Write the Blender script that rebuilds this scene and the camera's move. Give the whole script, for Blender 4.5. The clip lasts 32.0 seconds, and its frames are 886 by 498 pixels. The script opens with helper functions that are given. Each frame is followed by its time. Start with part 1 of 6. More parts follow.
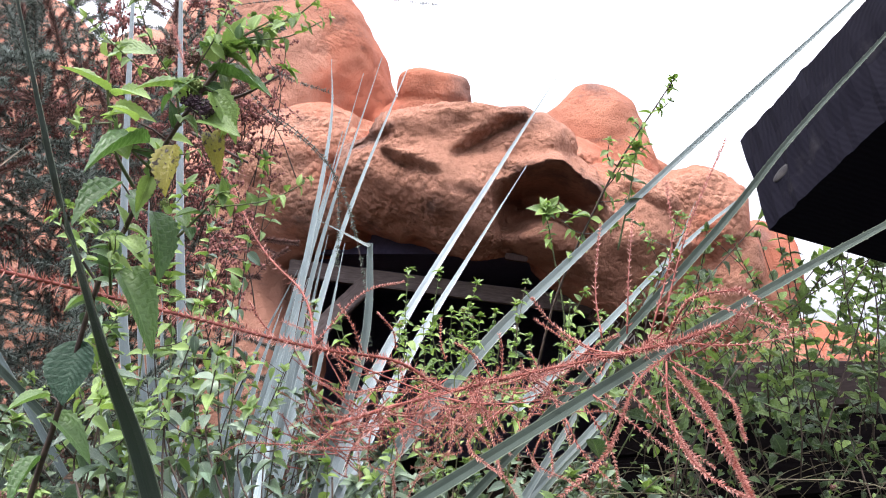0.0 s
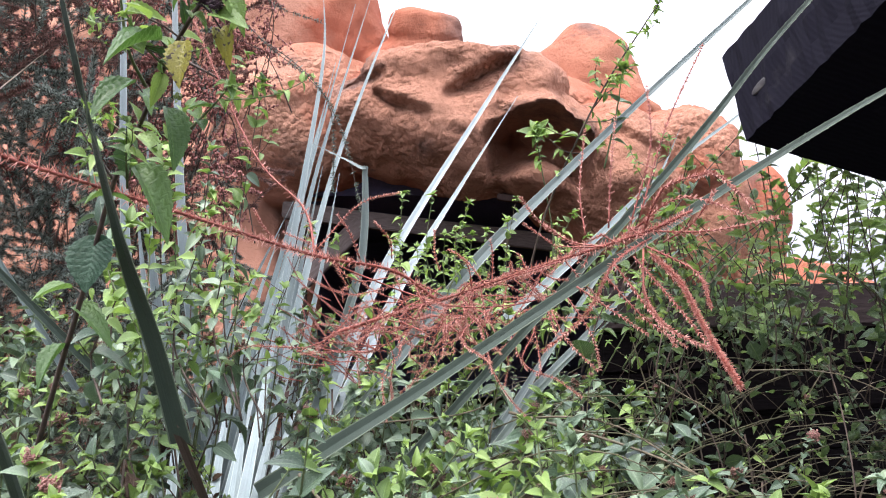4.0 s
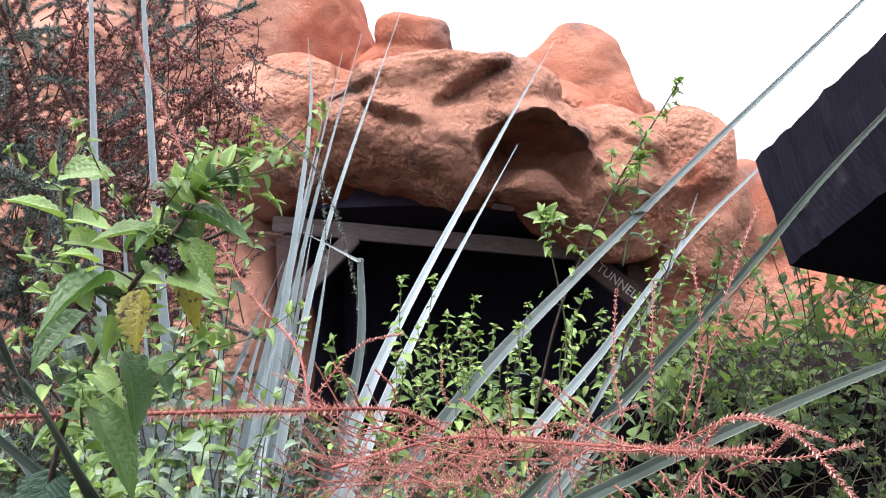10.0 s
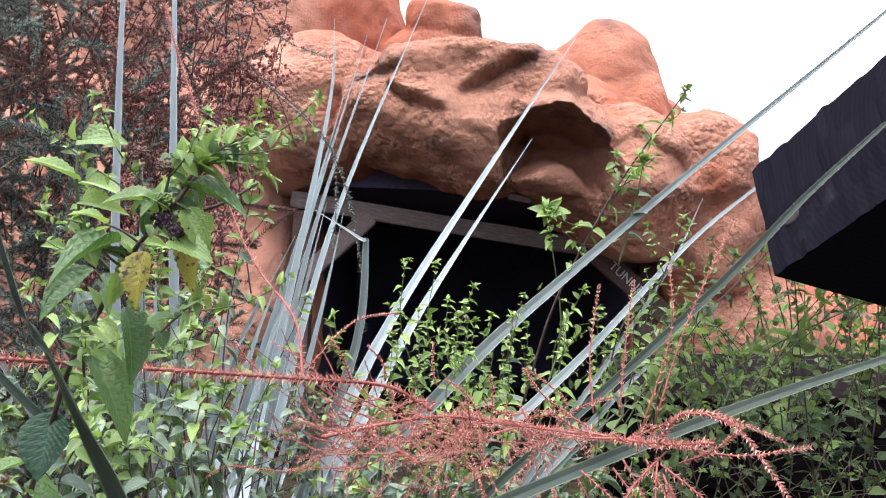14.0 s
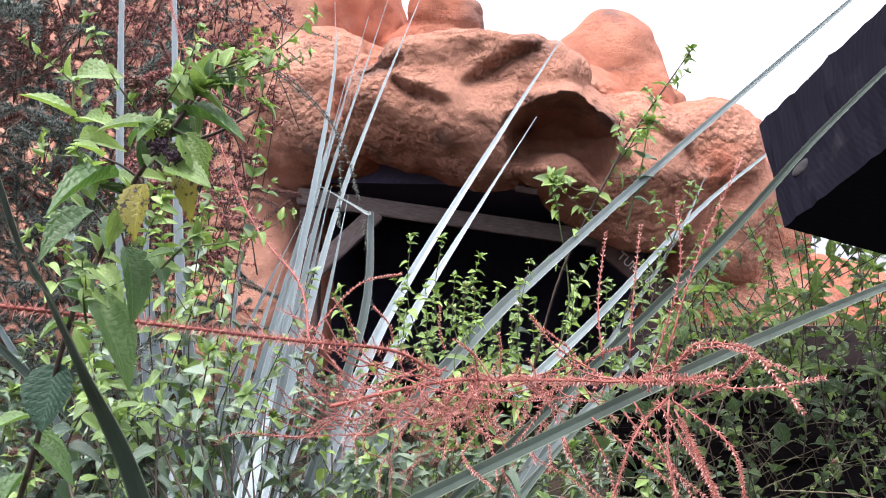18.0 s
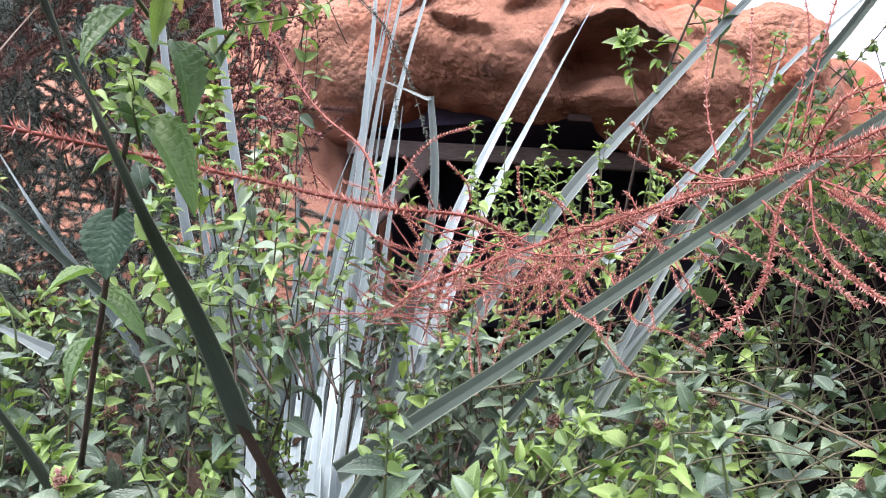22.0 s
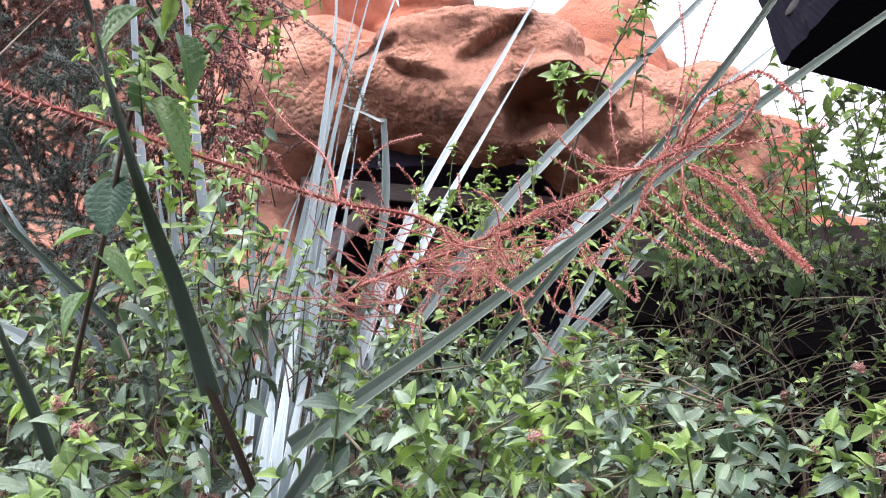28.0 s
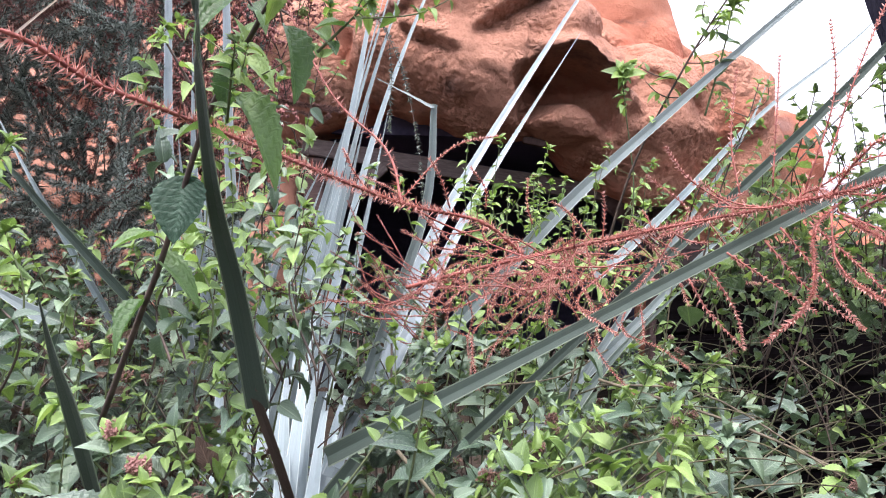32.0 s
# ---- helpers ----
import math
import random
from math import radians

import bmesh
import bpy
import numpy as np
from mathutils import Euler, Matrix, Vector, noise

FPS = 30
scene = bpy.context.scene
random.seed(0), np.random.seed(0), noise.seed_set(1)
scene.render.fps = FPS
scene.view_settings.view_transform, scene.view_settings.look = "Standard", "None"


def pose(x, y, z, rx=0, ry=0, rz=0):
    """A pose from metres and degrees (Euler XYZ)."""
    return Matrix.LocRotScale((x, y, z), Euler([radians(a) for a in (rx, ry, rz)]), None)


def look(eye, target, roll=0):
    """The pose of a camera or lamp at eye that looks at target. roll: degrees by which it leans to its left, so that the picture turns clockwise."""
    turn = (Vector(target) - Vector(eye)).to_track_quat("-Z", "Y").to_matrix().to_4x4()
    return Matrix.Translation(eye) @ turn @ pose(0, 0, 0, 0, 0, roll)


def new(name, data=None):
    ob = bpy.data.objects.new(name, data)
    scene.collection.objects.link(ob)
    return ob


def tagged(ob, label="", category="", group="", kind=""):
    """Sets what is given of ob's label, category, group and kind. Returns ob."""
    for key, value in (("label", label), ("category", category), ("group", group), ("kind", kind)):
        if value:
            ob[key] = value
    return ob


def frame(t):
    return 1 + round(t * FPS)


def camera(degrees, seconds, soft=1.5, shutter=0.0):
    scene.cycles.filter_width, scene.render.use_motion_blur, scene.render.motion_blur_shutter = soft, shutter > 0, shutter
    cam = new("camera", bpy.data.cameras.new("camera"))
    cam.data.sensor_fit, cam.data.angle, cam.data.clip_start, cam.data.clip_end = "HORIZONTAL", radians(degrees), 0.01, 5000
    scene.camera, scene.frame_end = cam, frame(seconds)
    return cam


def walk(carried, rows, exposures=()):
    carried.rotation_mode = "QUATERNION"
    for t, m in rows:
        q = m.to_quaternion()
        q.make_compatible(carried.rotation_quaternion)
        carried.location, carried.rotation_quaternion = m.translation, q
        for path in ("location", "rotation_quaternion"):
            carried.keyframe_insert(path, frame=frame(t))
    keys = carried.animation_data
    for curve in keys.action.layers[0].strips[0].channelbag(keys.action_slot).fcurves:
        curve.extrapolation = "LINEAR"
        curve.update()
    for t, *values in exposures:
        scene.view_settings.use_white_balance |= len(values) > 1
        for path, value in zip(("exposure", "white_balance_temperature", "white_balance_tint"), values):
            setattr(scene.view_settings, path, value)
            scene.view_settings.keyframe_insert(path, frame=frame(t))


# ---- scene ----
cam = camera(58.0, 32.0, soft=1.05)
METRES, EYE, TILT, LEAN, TURN = 2.1, 1.5, 8.0, 0.0, 0.0
ROWS = [
    (0.0, 0.0, 0.0, 0.0, -0.0, 0.0, 0.0),
    (0.5, -0.0009, -0.0084, -0.0115, 0.64, -0.16, 0.77),
    (1.0, -0.0074, -0.0198, -0.0166, 1.03, -0.7, 1.67),
    (1.5, 0.0054, -0.0055, -0.0269, 0.82, -1.62, 2.48),
    (2.0, 0.0048, -0.007, -0.0303, 0.51, -2.52, 2.89),
    (2.5, 0.0068, -0.0174, -0.0349, 0.2, -3.28, 2.79),
    (4.5, -0.0095, -0.0275, -0.0218, -0.8, -3.91, -0.26),
    (5.0, -0.0176, -0.0269, -0.0358, -0.94, -4.12, -0.42),
    (5.5, -0.0167, -0.0388, -0.0424, -1.11, -4.51, 0.07),
    (6.0, -0.0193, -0.03, -0.0525, -1.54, -4.94, 0.89),
    (6.5, -0.0233, -0.0232, -0.0309, -2.21, -5.33, 1.63),
    (7.0, -0.0351, -0.0221, -0.0187, -3.2, -5.63, 1.96),
    (7.5, -0.0357, -0.0068, -0.001, -3.9, -5.96, 1.86),
    (8.0, -0.0294, 0.005, 0.0105, -3.88, -6.37, 1.64),
    (8.5, -0.037, 0.0233, 0.0208, -2.74, -6.58, 1.83),
    (9.0, -0.0464, 0.0436, 0.0049, -2.13, -6.4, 2.0),
    (9.5, -0.0315, 0.0447, 0.0378, -1.6, -5.79, 2.06),
    (10.0, -0.0077, 0.0401, 0.0697, -1.23, -4.71, 2.02),
    (10.5, -0.0088, 0.04, 0.0983, -1.26, -4.06, 1.29),
    (11.0, -0.017, 0.0317, 0.1032, -1.11, -3.81, 0.43),
    (11.5, -0.0151, 0.0165, 0.1047, -0.91, -4.06, -0.51),
    (12.0, 0.0016, 0.0131, 0.1031, -0.42, -4.66, -1.16),
    (12.5, 0.0009, 0.0147, 0.0942, 0.11, -5.24, -1.59),
    (13.0, 0.002, 0.0189, 0.0841, 0.5, -5.51, -1.73),
    (13.5, 0.0083, 0.0173, 0.0706, 0.58, -5.65, -1.83),
    (14.0, 0.0046, 0.0204, 0.0712, 0.38, -5.7, -2.07),
    (14.5, 0.005, 0.018, 0.0646, 0.01, -5.68, -2.31),
    (16.5, 0.0052, 0.0287, 0.0474, -0.47, -5.4, -2.68),
    (17.0, -0.0022, 0.0286, 0.0443, -0.13, -5.44, -2.34),
    (17.5, -0.0079, 0.0287, 0.0396, 0.56, -5.63, -1.71),
    (18.0, 0.0068, 0.0228, 0.0454, 0.79, -5.73, -0.77),
    (18.5, 0.0259, 0.0136, 0.0428, 1.07, -5.98, 0.24),
    (19.0, 0.0281, 0.0055, 0.0292, 1.41, -6.43, 0.98),
    (19.5, 0.0246, 0.0184, 0.0254, 1.72, -7.04, 1.35),
    (20.0, 0.0221, 0.0392, 0.0255, 1.94, -7.66, 1.84),
    (20.5, 0.0273, 0.0533, 0.0083, 2.15, -8.09, 2.56),
    (21.0, 0.0215, 0.0727, 0.0072, 2.57, -8.3, 3.42),
    (21.5, -0.0008, 0.0668, -0.0048, 3.22, -8.65, 4.14),
    (22.0, -0.0107, 0.0558, -0.0192, 4.05, -8.85, 4.43),
    (22.5, -0.0054, 0.0461, -0.0128, 4.75, -8.68, 4.29),
    (23.0, -0.0003, 0.0363, -0.0151, 5.23, -8.73, 3.98),
    (23.5, -0.0039, 0.029, -0.0159, 5.29, -8.65, 3.86),
    (24.0, -0.0055, 0.0265, -0.0161, 5.06, -8.56, 3.99),
    (24.5, 0.0047, 0.0099, -0.0178, 4.6, -8.31, 4.26),
    (25.0, 0.0095, -0.0059, -0.019, 4.24, -7.83, 4.59),
    (25.5, 0.0039, -0.0232, -0.0192, 4.03, -7.1, 4.82),
    (27.5, -0.0324, -0.0157, -0.0342, 1.41, -5.22, 3.36),
    (28.0, -0.0063, -0.0148, -0.0457, 0.64, -5.66, 2.76),
    (28.5, 0.0176, -0.0056, -0.056, 0.29, -6.36, 2.29),
    (29.0, 0.0355, -0.0015, -0.0596, 0.16, -6.99, 1.84),
    (29.5, 0.0189, -0.0002, -0.0505, -0.11, -7.48, 1.34),
    (30.0, 0.0068, -0.0064, -0.0448, -0.53, -7.73, 0.73),
    (30.5, 0.0057, -0.0071, -0.0376, -1.64, -7.65, -0.27),
    (31.0, -0.0217, 0.0133, -0.0322, -1.47, -7.59, -1.17),
    (31.5, -0.0407, 0.0245, -0.0167, -0.72, -7.79, -1.59),
    (32.0, -0.0579, 0.0292, -0.0225, 0.17, -8.04, -1.51),
]
walk(cam, [(t, pose(0, 0, EYE, TILT, LEAN, TURN) @ pose(METRES * x, METRES * y, METRES * z, 90 + pitch, roll, yaw)) for t, x, y, z, yaw, pitch, roll in ROWS],
     [(0.0, 1.42, 6500, 18), (8.0, 1.44, 6450, 18), (12.0, 1.44, 6450, 18), (20.0, 1.53, 6450, 21), (32.0, 1.56, 6400, 22)])

# ---- world and light: bright overcast sky ----
world = bpy.data.worlds.new("overcast_sky")
scene.world = world
world.use_nodes = True
wn, wl = world.node_tree.nodes, world.node_tree.links
wn.clear()
w_out = wn.new("ShaderNodeOutputWorld")
w_bg = wn.new("ShaderNodeBackground")
w_sky = wn.new("ShaderNodeTexSky")
w_sky.sky_type, w_sky.sun_disc = "NISHITA", False
w_sky.sun_elevation, w_sky.sun_rotation = radians(69), radians(220)
w_sky.air_density, w_sky.dust_density, w_sky.ozone_density = 1.0, 6.0, 1.0
w_sat = wn.new("ShaderNodeHueSaturation")
w_sat.inputs["Saturation"].default_value = 0.10
w_tc = wn.new("ShaderNodeTexCoord")
w_noise = wn.new("ShaderNodeTexNoise")
w_noise.inputs["Scale"].default_value, w_noise.inputs["Detail"].default_value = 2.2, 5
w_ramp = wn.new("ShaderNodeValToRGB")
w_ramp.color_ramp.elements[0].position, w_ramp.color_ramp.elements[0].color = 0.3, (0.80, 0.82, 0.85, 1)
w_ramp.color_ramp.elements[1].position, w_ramp.color_ramp.elements[1].color = 0.7, (1, 1, 1, 1)
w_cloud = wn.new("ShaderNodeMix")
w_cloud.data_type = "RGBA"
w_cloud.inputs["Factor"].default_value = 0.65
w_cloud.inputs["B"].default_value = (10.5, 11.2, 12.5, 1)
w_mul = wn.new("ShaderNodeMix")
w_mul.data_type, w_mul.blend_type = "RGBA", "MULTIPLY"
w_mul.inputs["Factor"].default_value = 1.0
wl.new(w_sky.outputs[0], w_sat.inputs["Color"])
wl.new(w_sat.outputs[0], w_cloud.inputs["A"])
wl.new(w_tc.outputs["Generated"], w_noise.inputs["Vector"])
wl.new(w_noise.outputs["Fac"], w_ramp.inputs[0])
wl.new(w_cloud.outputs["Result"], w_mul.inputs["A"])
wl.new(w_ramp.outputs[0], w_mul.inputs["B"])
# an overcast sky is three times brighter overhead than at the horizon
w_sep = wn.new("ShaderNodeSeparateXYZ")
wl.new(w_tc.outputs["Generated"], w_sep.inputs[0])
w_up = wn.new("ShaderNodeMapRange")
w_up.inputs["From Min"].default_value, w_up.inputs["From Max"].default_value = 0.0, 1.0
w_up.inputs["To Min"].default_value, w_up.inputs["To Max"].default_value = 0.34, 1.80
wl.new(w_sep.outputs[2], w_up.inputs["Value"])
w_grad = wn.new("ShaderNodeVectorMath")
w_grad.operation = "SCALE"
wl.new(w_mul.outputs["Result"], w_grad.inputs[0])
wl.new(w_up.outputs[0], w_grad.inputs["Scale"])
wl.new(w_grad.outputs[0], w_bg.inputs["Color"])
w_bg.inputs["Strength"].default_value = 0.13
wl.new(w_bg.outputs[0], w_out.inputs["Surface"])

sun_data = bpy.data.lights.new("sun", "SUN")
sun_data.energy, sun_data.angle, sun_data.color = 1.5, radians(14), (1.0, 0.96, 0.9)
sun = new("sun", sun_data)
sun.matrix_world = look((-2.2, -0.6, 9.0), (0, 2, 1))

# ---- materials ----


def material(name, build):
    m = bpy.data.materials.new(name)
    m.use_nodes = True
    nt = m.node_tree
    nt.nodes.clear()
    out = nt.nodes.new("ShaderNodeOutputMaterial")
    shader = build(nt)
    nt.links.new(shader, out.inputs["Surface"])
    return m


def node(nt, kind, **values):
    n = nt.nodes.new("ShaderNode" + kind)
    for key, value in values.items():
        key = key.replace("_", " ")
        n.inputs[key].default_value = value
    return n


def coords(nt, what="Object", scale=(1, 1, 1)):
    tc = nt.nodes.new("ShaderNodeTexCoord")
    mp = nt.nodes.new("ShaderNodeMapping")
    mp.inputs["Scale"].default_value = scale
    nt.links.new(tc.outputs[what], mp.inputs["Vector"])
    return mp.outputs[0]


def noise_tex(nt, vec, scale, detail=4, rough=0.55):
    n = node(nt, "TexNoise", Scale=scale, Detail=detail, Roughness=rough)
    nt.links.new(vec, n.inputs["Vector"])
    return n.outputs["Fac"]


def ramp(nt, fac, stops):
    r = nt.nodes.new("ShaderNodeValToRGB")
    el = r.color_ramp.elements
    while len(el) < len(stops):
        el.new(0.5)
    for e, (p, c) in zip(el, stops):
        e.position, e.color = p, (*c, 1) if len(c) == 3 else c
    nt.links.new(fac, r.inputs[0])
    return r.outputs[0]


def mix(nt, fac, a, b, blend="MIX"):
    n = nt.nodes.new("ShaderNodeMix")
    n.data_type, n.blend_type = "RGBA", blend
    for sock, v in (("Factor", fac), ("A", a), ("B", b)):
        if isinstance(v, (int, float)):
            n.inputs[sock].default_value = v
        elif isinstance(v, tuple):
            n.inputs[sock].default_value = (*v, 1)
        else:
            nt.links.new(v, n.inputs[sock])
    return n.outputs["Result"]


def math_node(nt, op, a, b=0.0):
    n = nt.nodes.new("ShaderNodeMath")
    n.operation = op
    for i, v in enumerate((a, b)):
        if isinstance(v, (int, float)):
            n.inputs[i].default_value = v
        else:
            nt.links.new(v, n.inputs[i])
    return n.outputs[0]


def bump(nt, height, strength, distance):
    b = node(nt, "Bump", Strength=strength, Distance=distance)
    nt.links.new(height, b.inputs["Height"])
    return b.outputs[0]


def principled(nt, colour, rough=0.7, normal=None, spec=0.4, metal=0.0):
    p = node(nt, "BsdfPrincipled", Roughness=rough, Metallic=metal)
    p.inputs["Specular IOR Level"].default_value = spec
    if isinstance(colour, tuple):
        p.inputs["Base Color"].default_value = (*colour, 1)
    else:
        nt.links.new(colour, p.inputs["Base Color"])
    if normal is not None:
        nt.links.new(normal, p.inputs["Normal"])
    return p.outputs[0]


def with_translucency(nt, shader, colour, amount, normal=None):
    t = nt.nodes.new("ShaderNodeBsdfTranslucent")
    if isinstance(colour, tuple):
        t.inputs["Color"].default_value = (*colour, 1)
    else:
        nt.links.new(colour, t.inputs["Color"])
    m = nt.nodes.new("ShaderNodeMixShader")
    m.inputs[0].default_value = amount
    nt.links.new(shader, m.inputs[1])
    nt.links.new(t.outputs[0], m.inputs[2])
    return m.outputs[0]


def island_random(nt):
    return nt.nodes.new("ShaderNodeNewGeometry").outputs["Random Per Island"]


def object_random(nt):
    return nt.nodes.new("ShaderNodeObjectInfo").outputs["Random"]


def leaf_material(name, dark, mid, light, joined, translucency=0.32, rough=0.42, veins=0.22, blotch=None, spec=0.75):
    """Leaf with a paler midrib and side veins drawn on its own length and width."""
    def build(nt):
        rnd = island_random(nt) if joined else object_random(nt)
        uv = coords(nt, "UV")
        sep = nt.nodes.new("ShaderNodeSeparateXYZ")
        nt.links.new(uv, sep.inputs[0])
        u, v = sep.outputs[0], sep.outputs[1]
        across = math_node(nt, "ABSOLUTE", math_node(nt, "SUBTRACT", u, 0.5))
        rib = math_node(nt, "LESS_THAN", across, 0.022)
        phase = math_node(nt, "SUBTRACT", math_node(nt, "MULTIPLY", v, 11.0), math_node(nt, "MULTIPLY", across, 7.0))
        saw = math_node(nt, "ABSOLUTE", math_node(nt, "SUBTRACT", math_node(nt, "FRACT", phase), 0.5))
        side = math_node(nt, "LESS_THAN", saw, 0.05)
        vein = math_node(nt, "MAXIMUM", rib, math_node(nt, "MULTIPLY", side, 0.6))
        base = ramp(nt, rnd, [(0.0, dark), (0.55, mid), (1.0, light)])
        pos = coords(nt, "Object")
        n1 = noise_tex(nt, pos, 260 if joined else 11, 5, 0.7)
        col = mix(nt, math_node(nt, "MULTIPLY", n1, 0.45), base, tuple(c * 0.55 for c in mid))
        pale = tuple(min(1, c * 1.5 + 0.03) for c in light)
        col = mix(nt, math_node(nt, "MULTIPLY", vein, veins), col, pale)
        if blotch:
            spots = ramp(nt, noise_tex(nt, pos, 70 if joined else 7, 3), [(0.56, (0, 0, 0)), (0.63, (1, 1, 1))])
            col = mix(nt, spots, col, blotch)
        h = math_node(nt, "SUBTRACT", math_node(nt, "MULTIPLY", saw, 1.0), math_node(nt, "MULTIPLY", rib, 0.6))
        nrm = bump(nt, math_node(nt, "ADD", h, math_node(nt, "MULTIPLY", n1, 1.8)), 1.0 if joined else 0.34, 0.004)
        sh = principled(nt, col, rough, nrm, spec)
        bright = mix(nt, 1.0, col, (1.0, 1.0, 0.75), "MULTIPLY")
        return with_translucency(nt, sh, mix(nt, 1.0, bright, (1.36, 1.33, 1.25), "MULTIPLY"), translucency)
    return material(name, build)


def stem_material(name, a, b, rough=0.7, scale=60):
    def build(nt):
        pos = coords(nt, "Object")
        col = ramp(nt, noise_tex(nt, pos, scale, 4), [(0.3, a), (0.7, b)])
        return principled(nt, col, rough, bump(nt, noise_tex(nt, pos, scale * 4, 3), 0.4, 0.001), 0.3)
    return material(name, build)


def blade_material(name, a, b, edge):
    """Sword leaf: waxy bloom, fine lengthwise streaks, paler margin."""
    def build(nt):
        uv = coords(nt, "UV", (26, 1.2, 1))
        streak = noise_tex(nt, uv, 2.2, 8, 0.75)
        blot = noise_tex(nt, coords(nt, "Object"), 9, 5)
        col = ramp(nt, streak, [(0.3, a), (0.7, b)])
        col = mix(nt, math_node(nt, "MULTIPLY", blot, 0.35), col, tuple(c * 0.6 for c in a))
        sep = nt.nodes.new("ShaderNodeSeparateXYZ")
        nt.links.new(coords(nt, "UV"), sep.inputs[0])
        off = math_node(nt, "ABSOLUTE", math_node(nt, "SUBTRACT", sep.outputs[0], 0.5))
        col = mix(nt, math_node(nt, "MULTIPLY", math_node(nt, "GREATER_THAN", off, 0.43), 0.7), col, edge)
        sh = principled(nt, col, 0.5, bump(nt, streak, 0.5, 0.0015), 0.4)
        return with_translucency(nt, sh, col, 0.12)
    return material(name, build)


def needle_material(name, dark, light, translucency=0.2):
    def build(nt):
        col = ramp(nt, island_random(nt), [(0.0, dark), (1.0, light)])
        n = noise_tex(nt, coords(nt, "Object"), 14, 3)
        col = mix(nt, math_node(nt, "MULTIPLY", n, 0.5), col, tuple(c * 0.5 for c in dark))
        return with_translucency(nt, principled(nt, col, 0.65, None, 0.25), col, translucency)
    return material(name, build)


def rock_build(nt):
    pos = coords(nt, "Object")
    big = noise_tex(nt, pos, 0.55, 5, 0.6)
    mid = noise_tex(nt, pos, 2.3, 6, 0.62)
    fine = noise_tex(nt, pos, 24, 6, 0.7)
    grit = noise_tex(nt, pos, 95, 4, 0.7)
    col = ramp(nt, big, [(0.32, (0.345, 0.104, 0.060)), (0.5, (0.325, 0.112, 0.067)), (0.68, (0.30, 0.126, 0.081))])
    pale = ramp(nt, noise_tex(nt, pos, 0.9, 4, 0.5), [(0.48, (0, 0, 0)), (0.66, (0.6, 0.6, 0.6))])
    col = mix(nt, pale, col, (0.385, 0.178, 0.112))
    # the wash has faded to peach on the wall beside the tunnel
    side = nt.nodes.new("ShaderNodeSeparateXYZ")
    nt.links.new(pos, side.inputs[0])
    fade = math_node(nt, "ADD", math_node(nt, "MULTIPLY", side.outputs[0], -0.5), math_node(nt, "MULTIPLY", mid, 0.6))
    col = mix(nt, ramp(nt, fade, [(0.85, (0, 0, 0)), (1.35, (0.85, 0.85, 0.85))]), col, (0.375, 0.195, 0.137))
    # weathered, browner forward boulder; the rest keeps its fresh terracotta wash
    sep = nt.nodes.new("ShaderNodeSeparateXYZ")
    nt.links.new(pos, sep.inputs[0])
    depth = math_node(nt, "MULTIPLY", math_node(nt, "SUBTRACT", sep.outputs[1], 6.0), 0.4)
    front = math_node(nt, "SUBTRACT", math_node(nt, "ADD", mid, 0.52), depth)
    col = mix(nt, ramp(nt, front, [(0.5, (0, 0, 0)), (0.72, (0.75, 0.75, 0.75))]), col, (0.43, 0.226, 0.152))
    # dark lichen and soot stains with their own ragged shapes
    stain = ramp(nt, noise_tex(nt, coords(nt, "Object", (1.2, 1.2, 2.2)), 1.15, 8, 0.72), [(0.56, (0, 0, 0)), (0.68, (1, 1, 1))])
    col = mix(nt, math_node(nt, "MULTIPLY", stain, 0.75), col, (0.085, 0.06, 0.052))
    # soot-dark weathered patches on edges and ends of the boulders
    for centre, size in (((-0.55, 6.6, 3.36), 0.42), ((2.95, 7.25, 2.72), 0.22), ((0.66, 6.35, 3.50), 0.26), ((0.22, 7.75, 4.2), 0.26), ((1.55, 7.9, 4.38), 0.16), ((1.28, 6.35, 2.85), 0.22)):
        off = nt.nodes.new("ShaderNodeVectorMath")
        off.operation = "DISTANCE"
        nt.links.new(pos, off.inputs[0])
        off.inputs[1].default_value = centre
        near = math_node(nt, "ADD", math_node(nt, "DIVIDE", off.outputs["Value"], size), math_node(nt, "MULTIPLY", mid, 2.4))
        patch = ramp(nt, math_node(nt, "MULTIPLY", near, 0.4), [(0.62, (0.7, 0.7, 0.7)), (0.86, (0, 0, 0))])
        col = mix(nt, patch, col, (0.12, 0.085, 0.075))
    faced = ramp(nt, front, [(0.5, (0.26, 0.26, 0.26)), (0.8, (1, 1, 1))])
    # crevice shade put into the colour where the fine bump is low
    pit_shade = math_node(nt, "MULTIPLY", ramp(nt, fine, [(0.36, (0.5, 0.5, 0.5)), (0.52, (0, 0, 0))]), faced)
    col = mix(nt, pit_shade, col, (0.19, 0.085, 0.055))
    pebble = nt.nodes.new("ShaderNodeTexVoronoi")
    pebble.inputs["Scale"].default_value = 21
    nt.links.new(mix(nt, 0.08, pos, noise_tex(nt, pos, 9, 3)), pebble.inputs["Vector"])
    worn = ramp(nt, noise_tex(nt, pos, 1.6, 3), [(0.42, (0.15, 0.15, 0.15)), (0.6, (1, 1, 1))])
    lumps = math_node(nt, "MULTIPLY", math_node(nt, "SUBTRACT", 0.7, pebble.outputs["Distance"]), math_node(nt, "MULTIPLY", math_node(nt, "MULTIPLY", worn, 0.9), faced))
    skin = math_node(nt, "ADD", math_node(nt, "MULTIPLY", fine, 0.8), math_node(nt, "MULTIPLY", grit, 0.4))
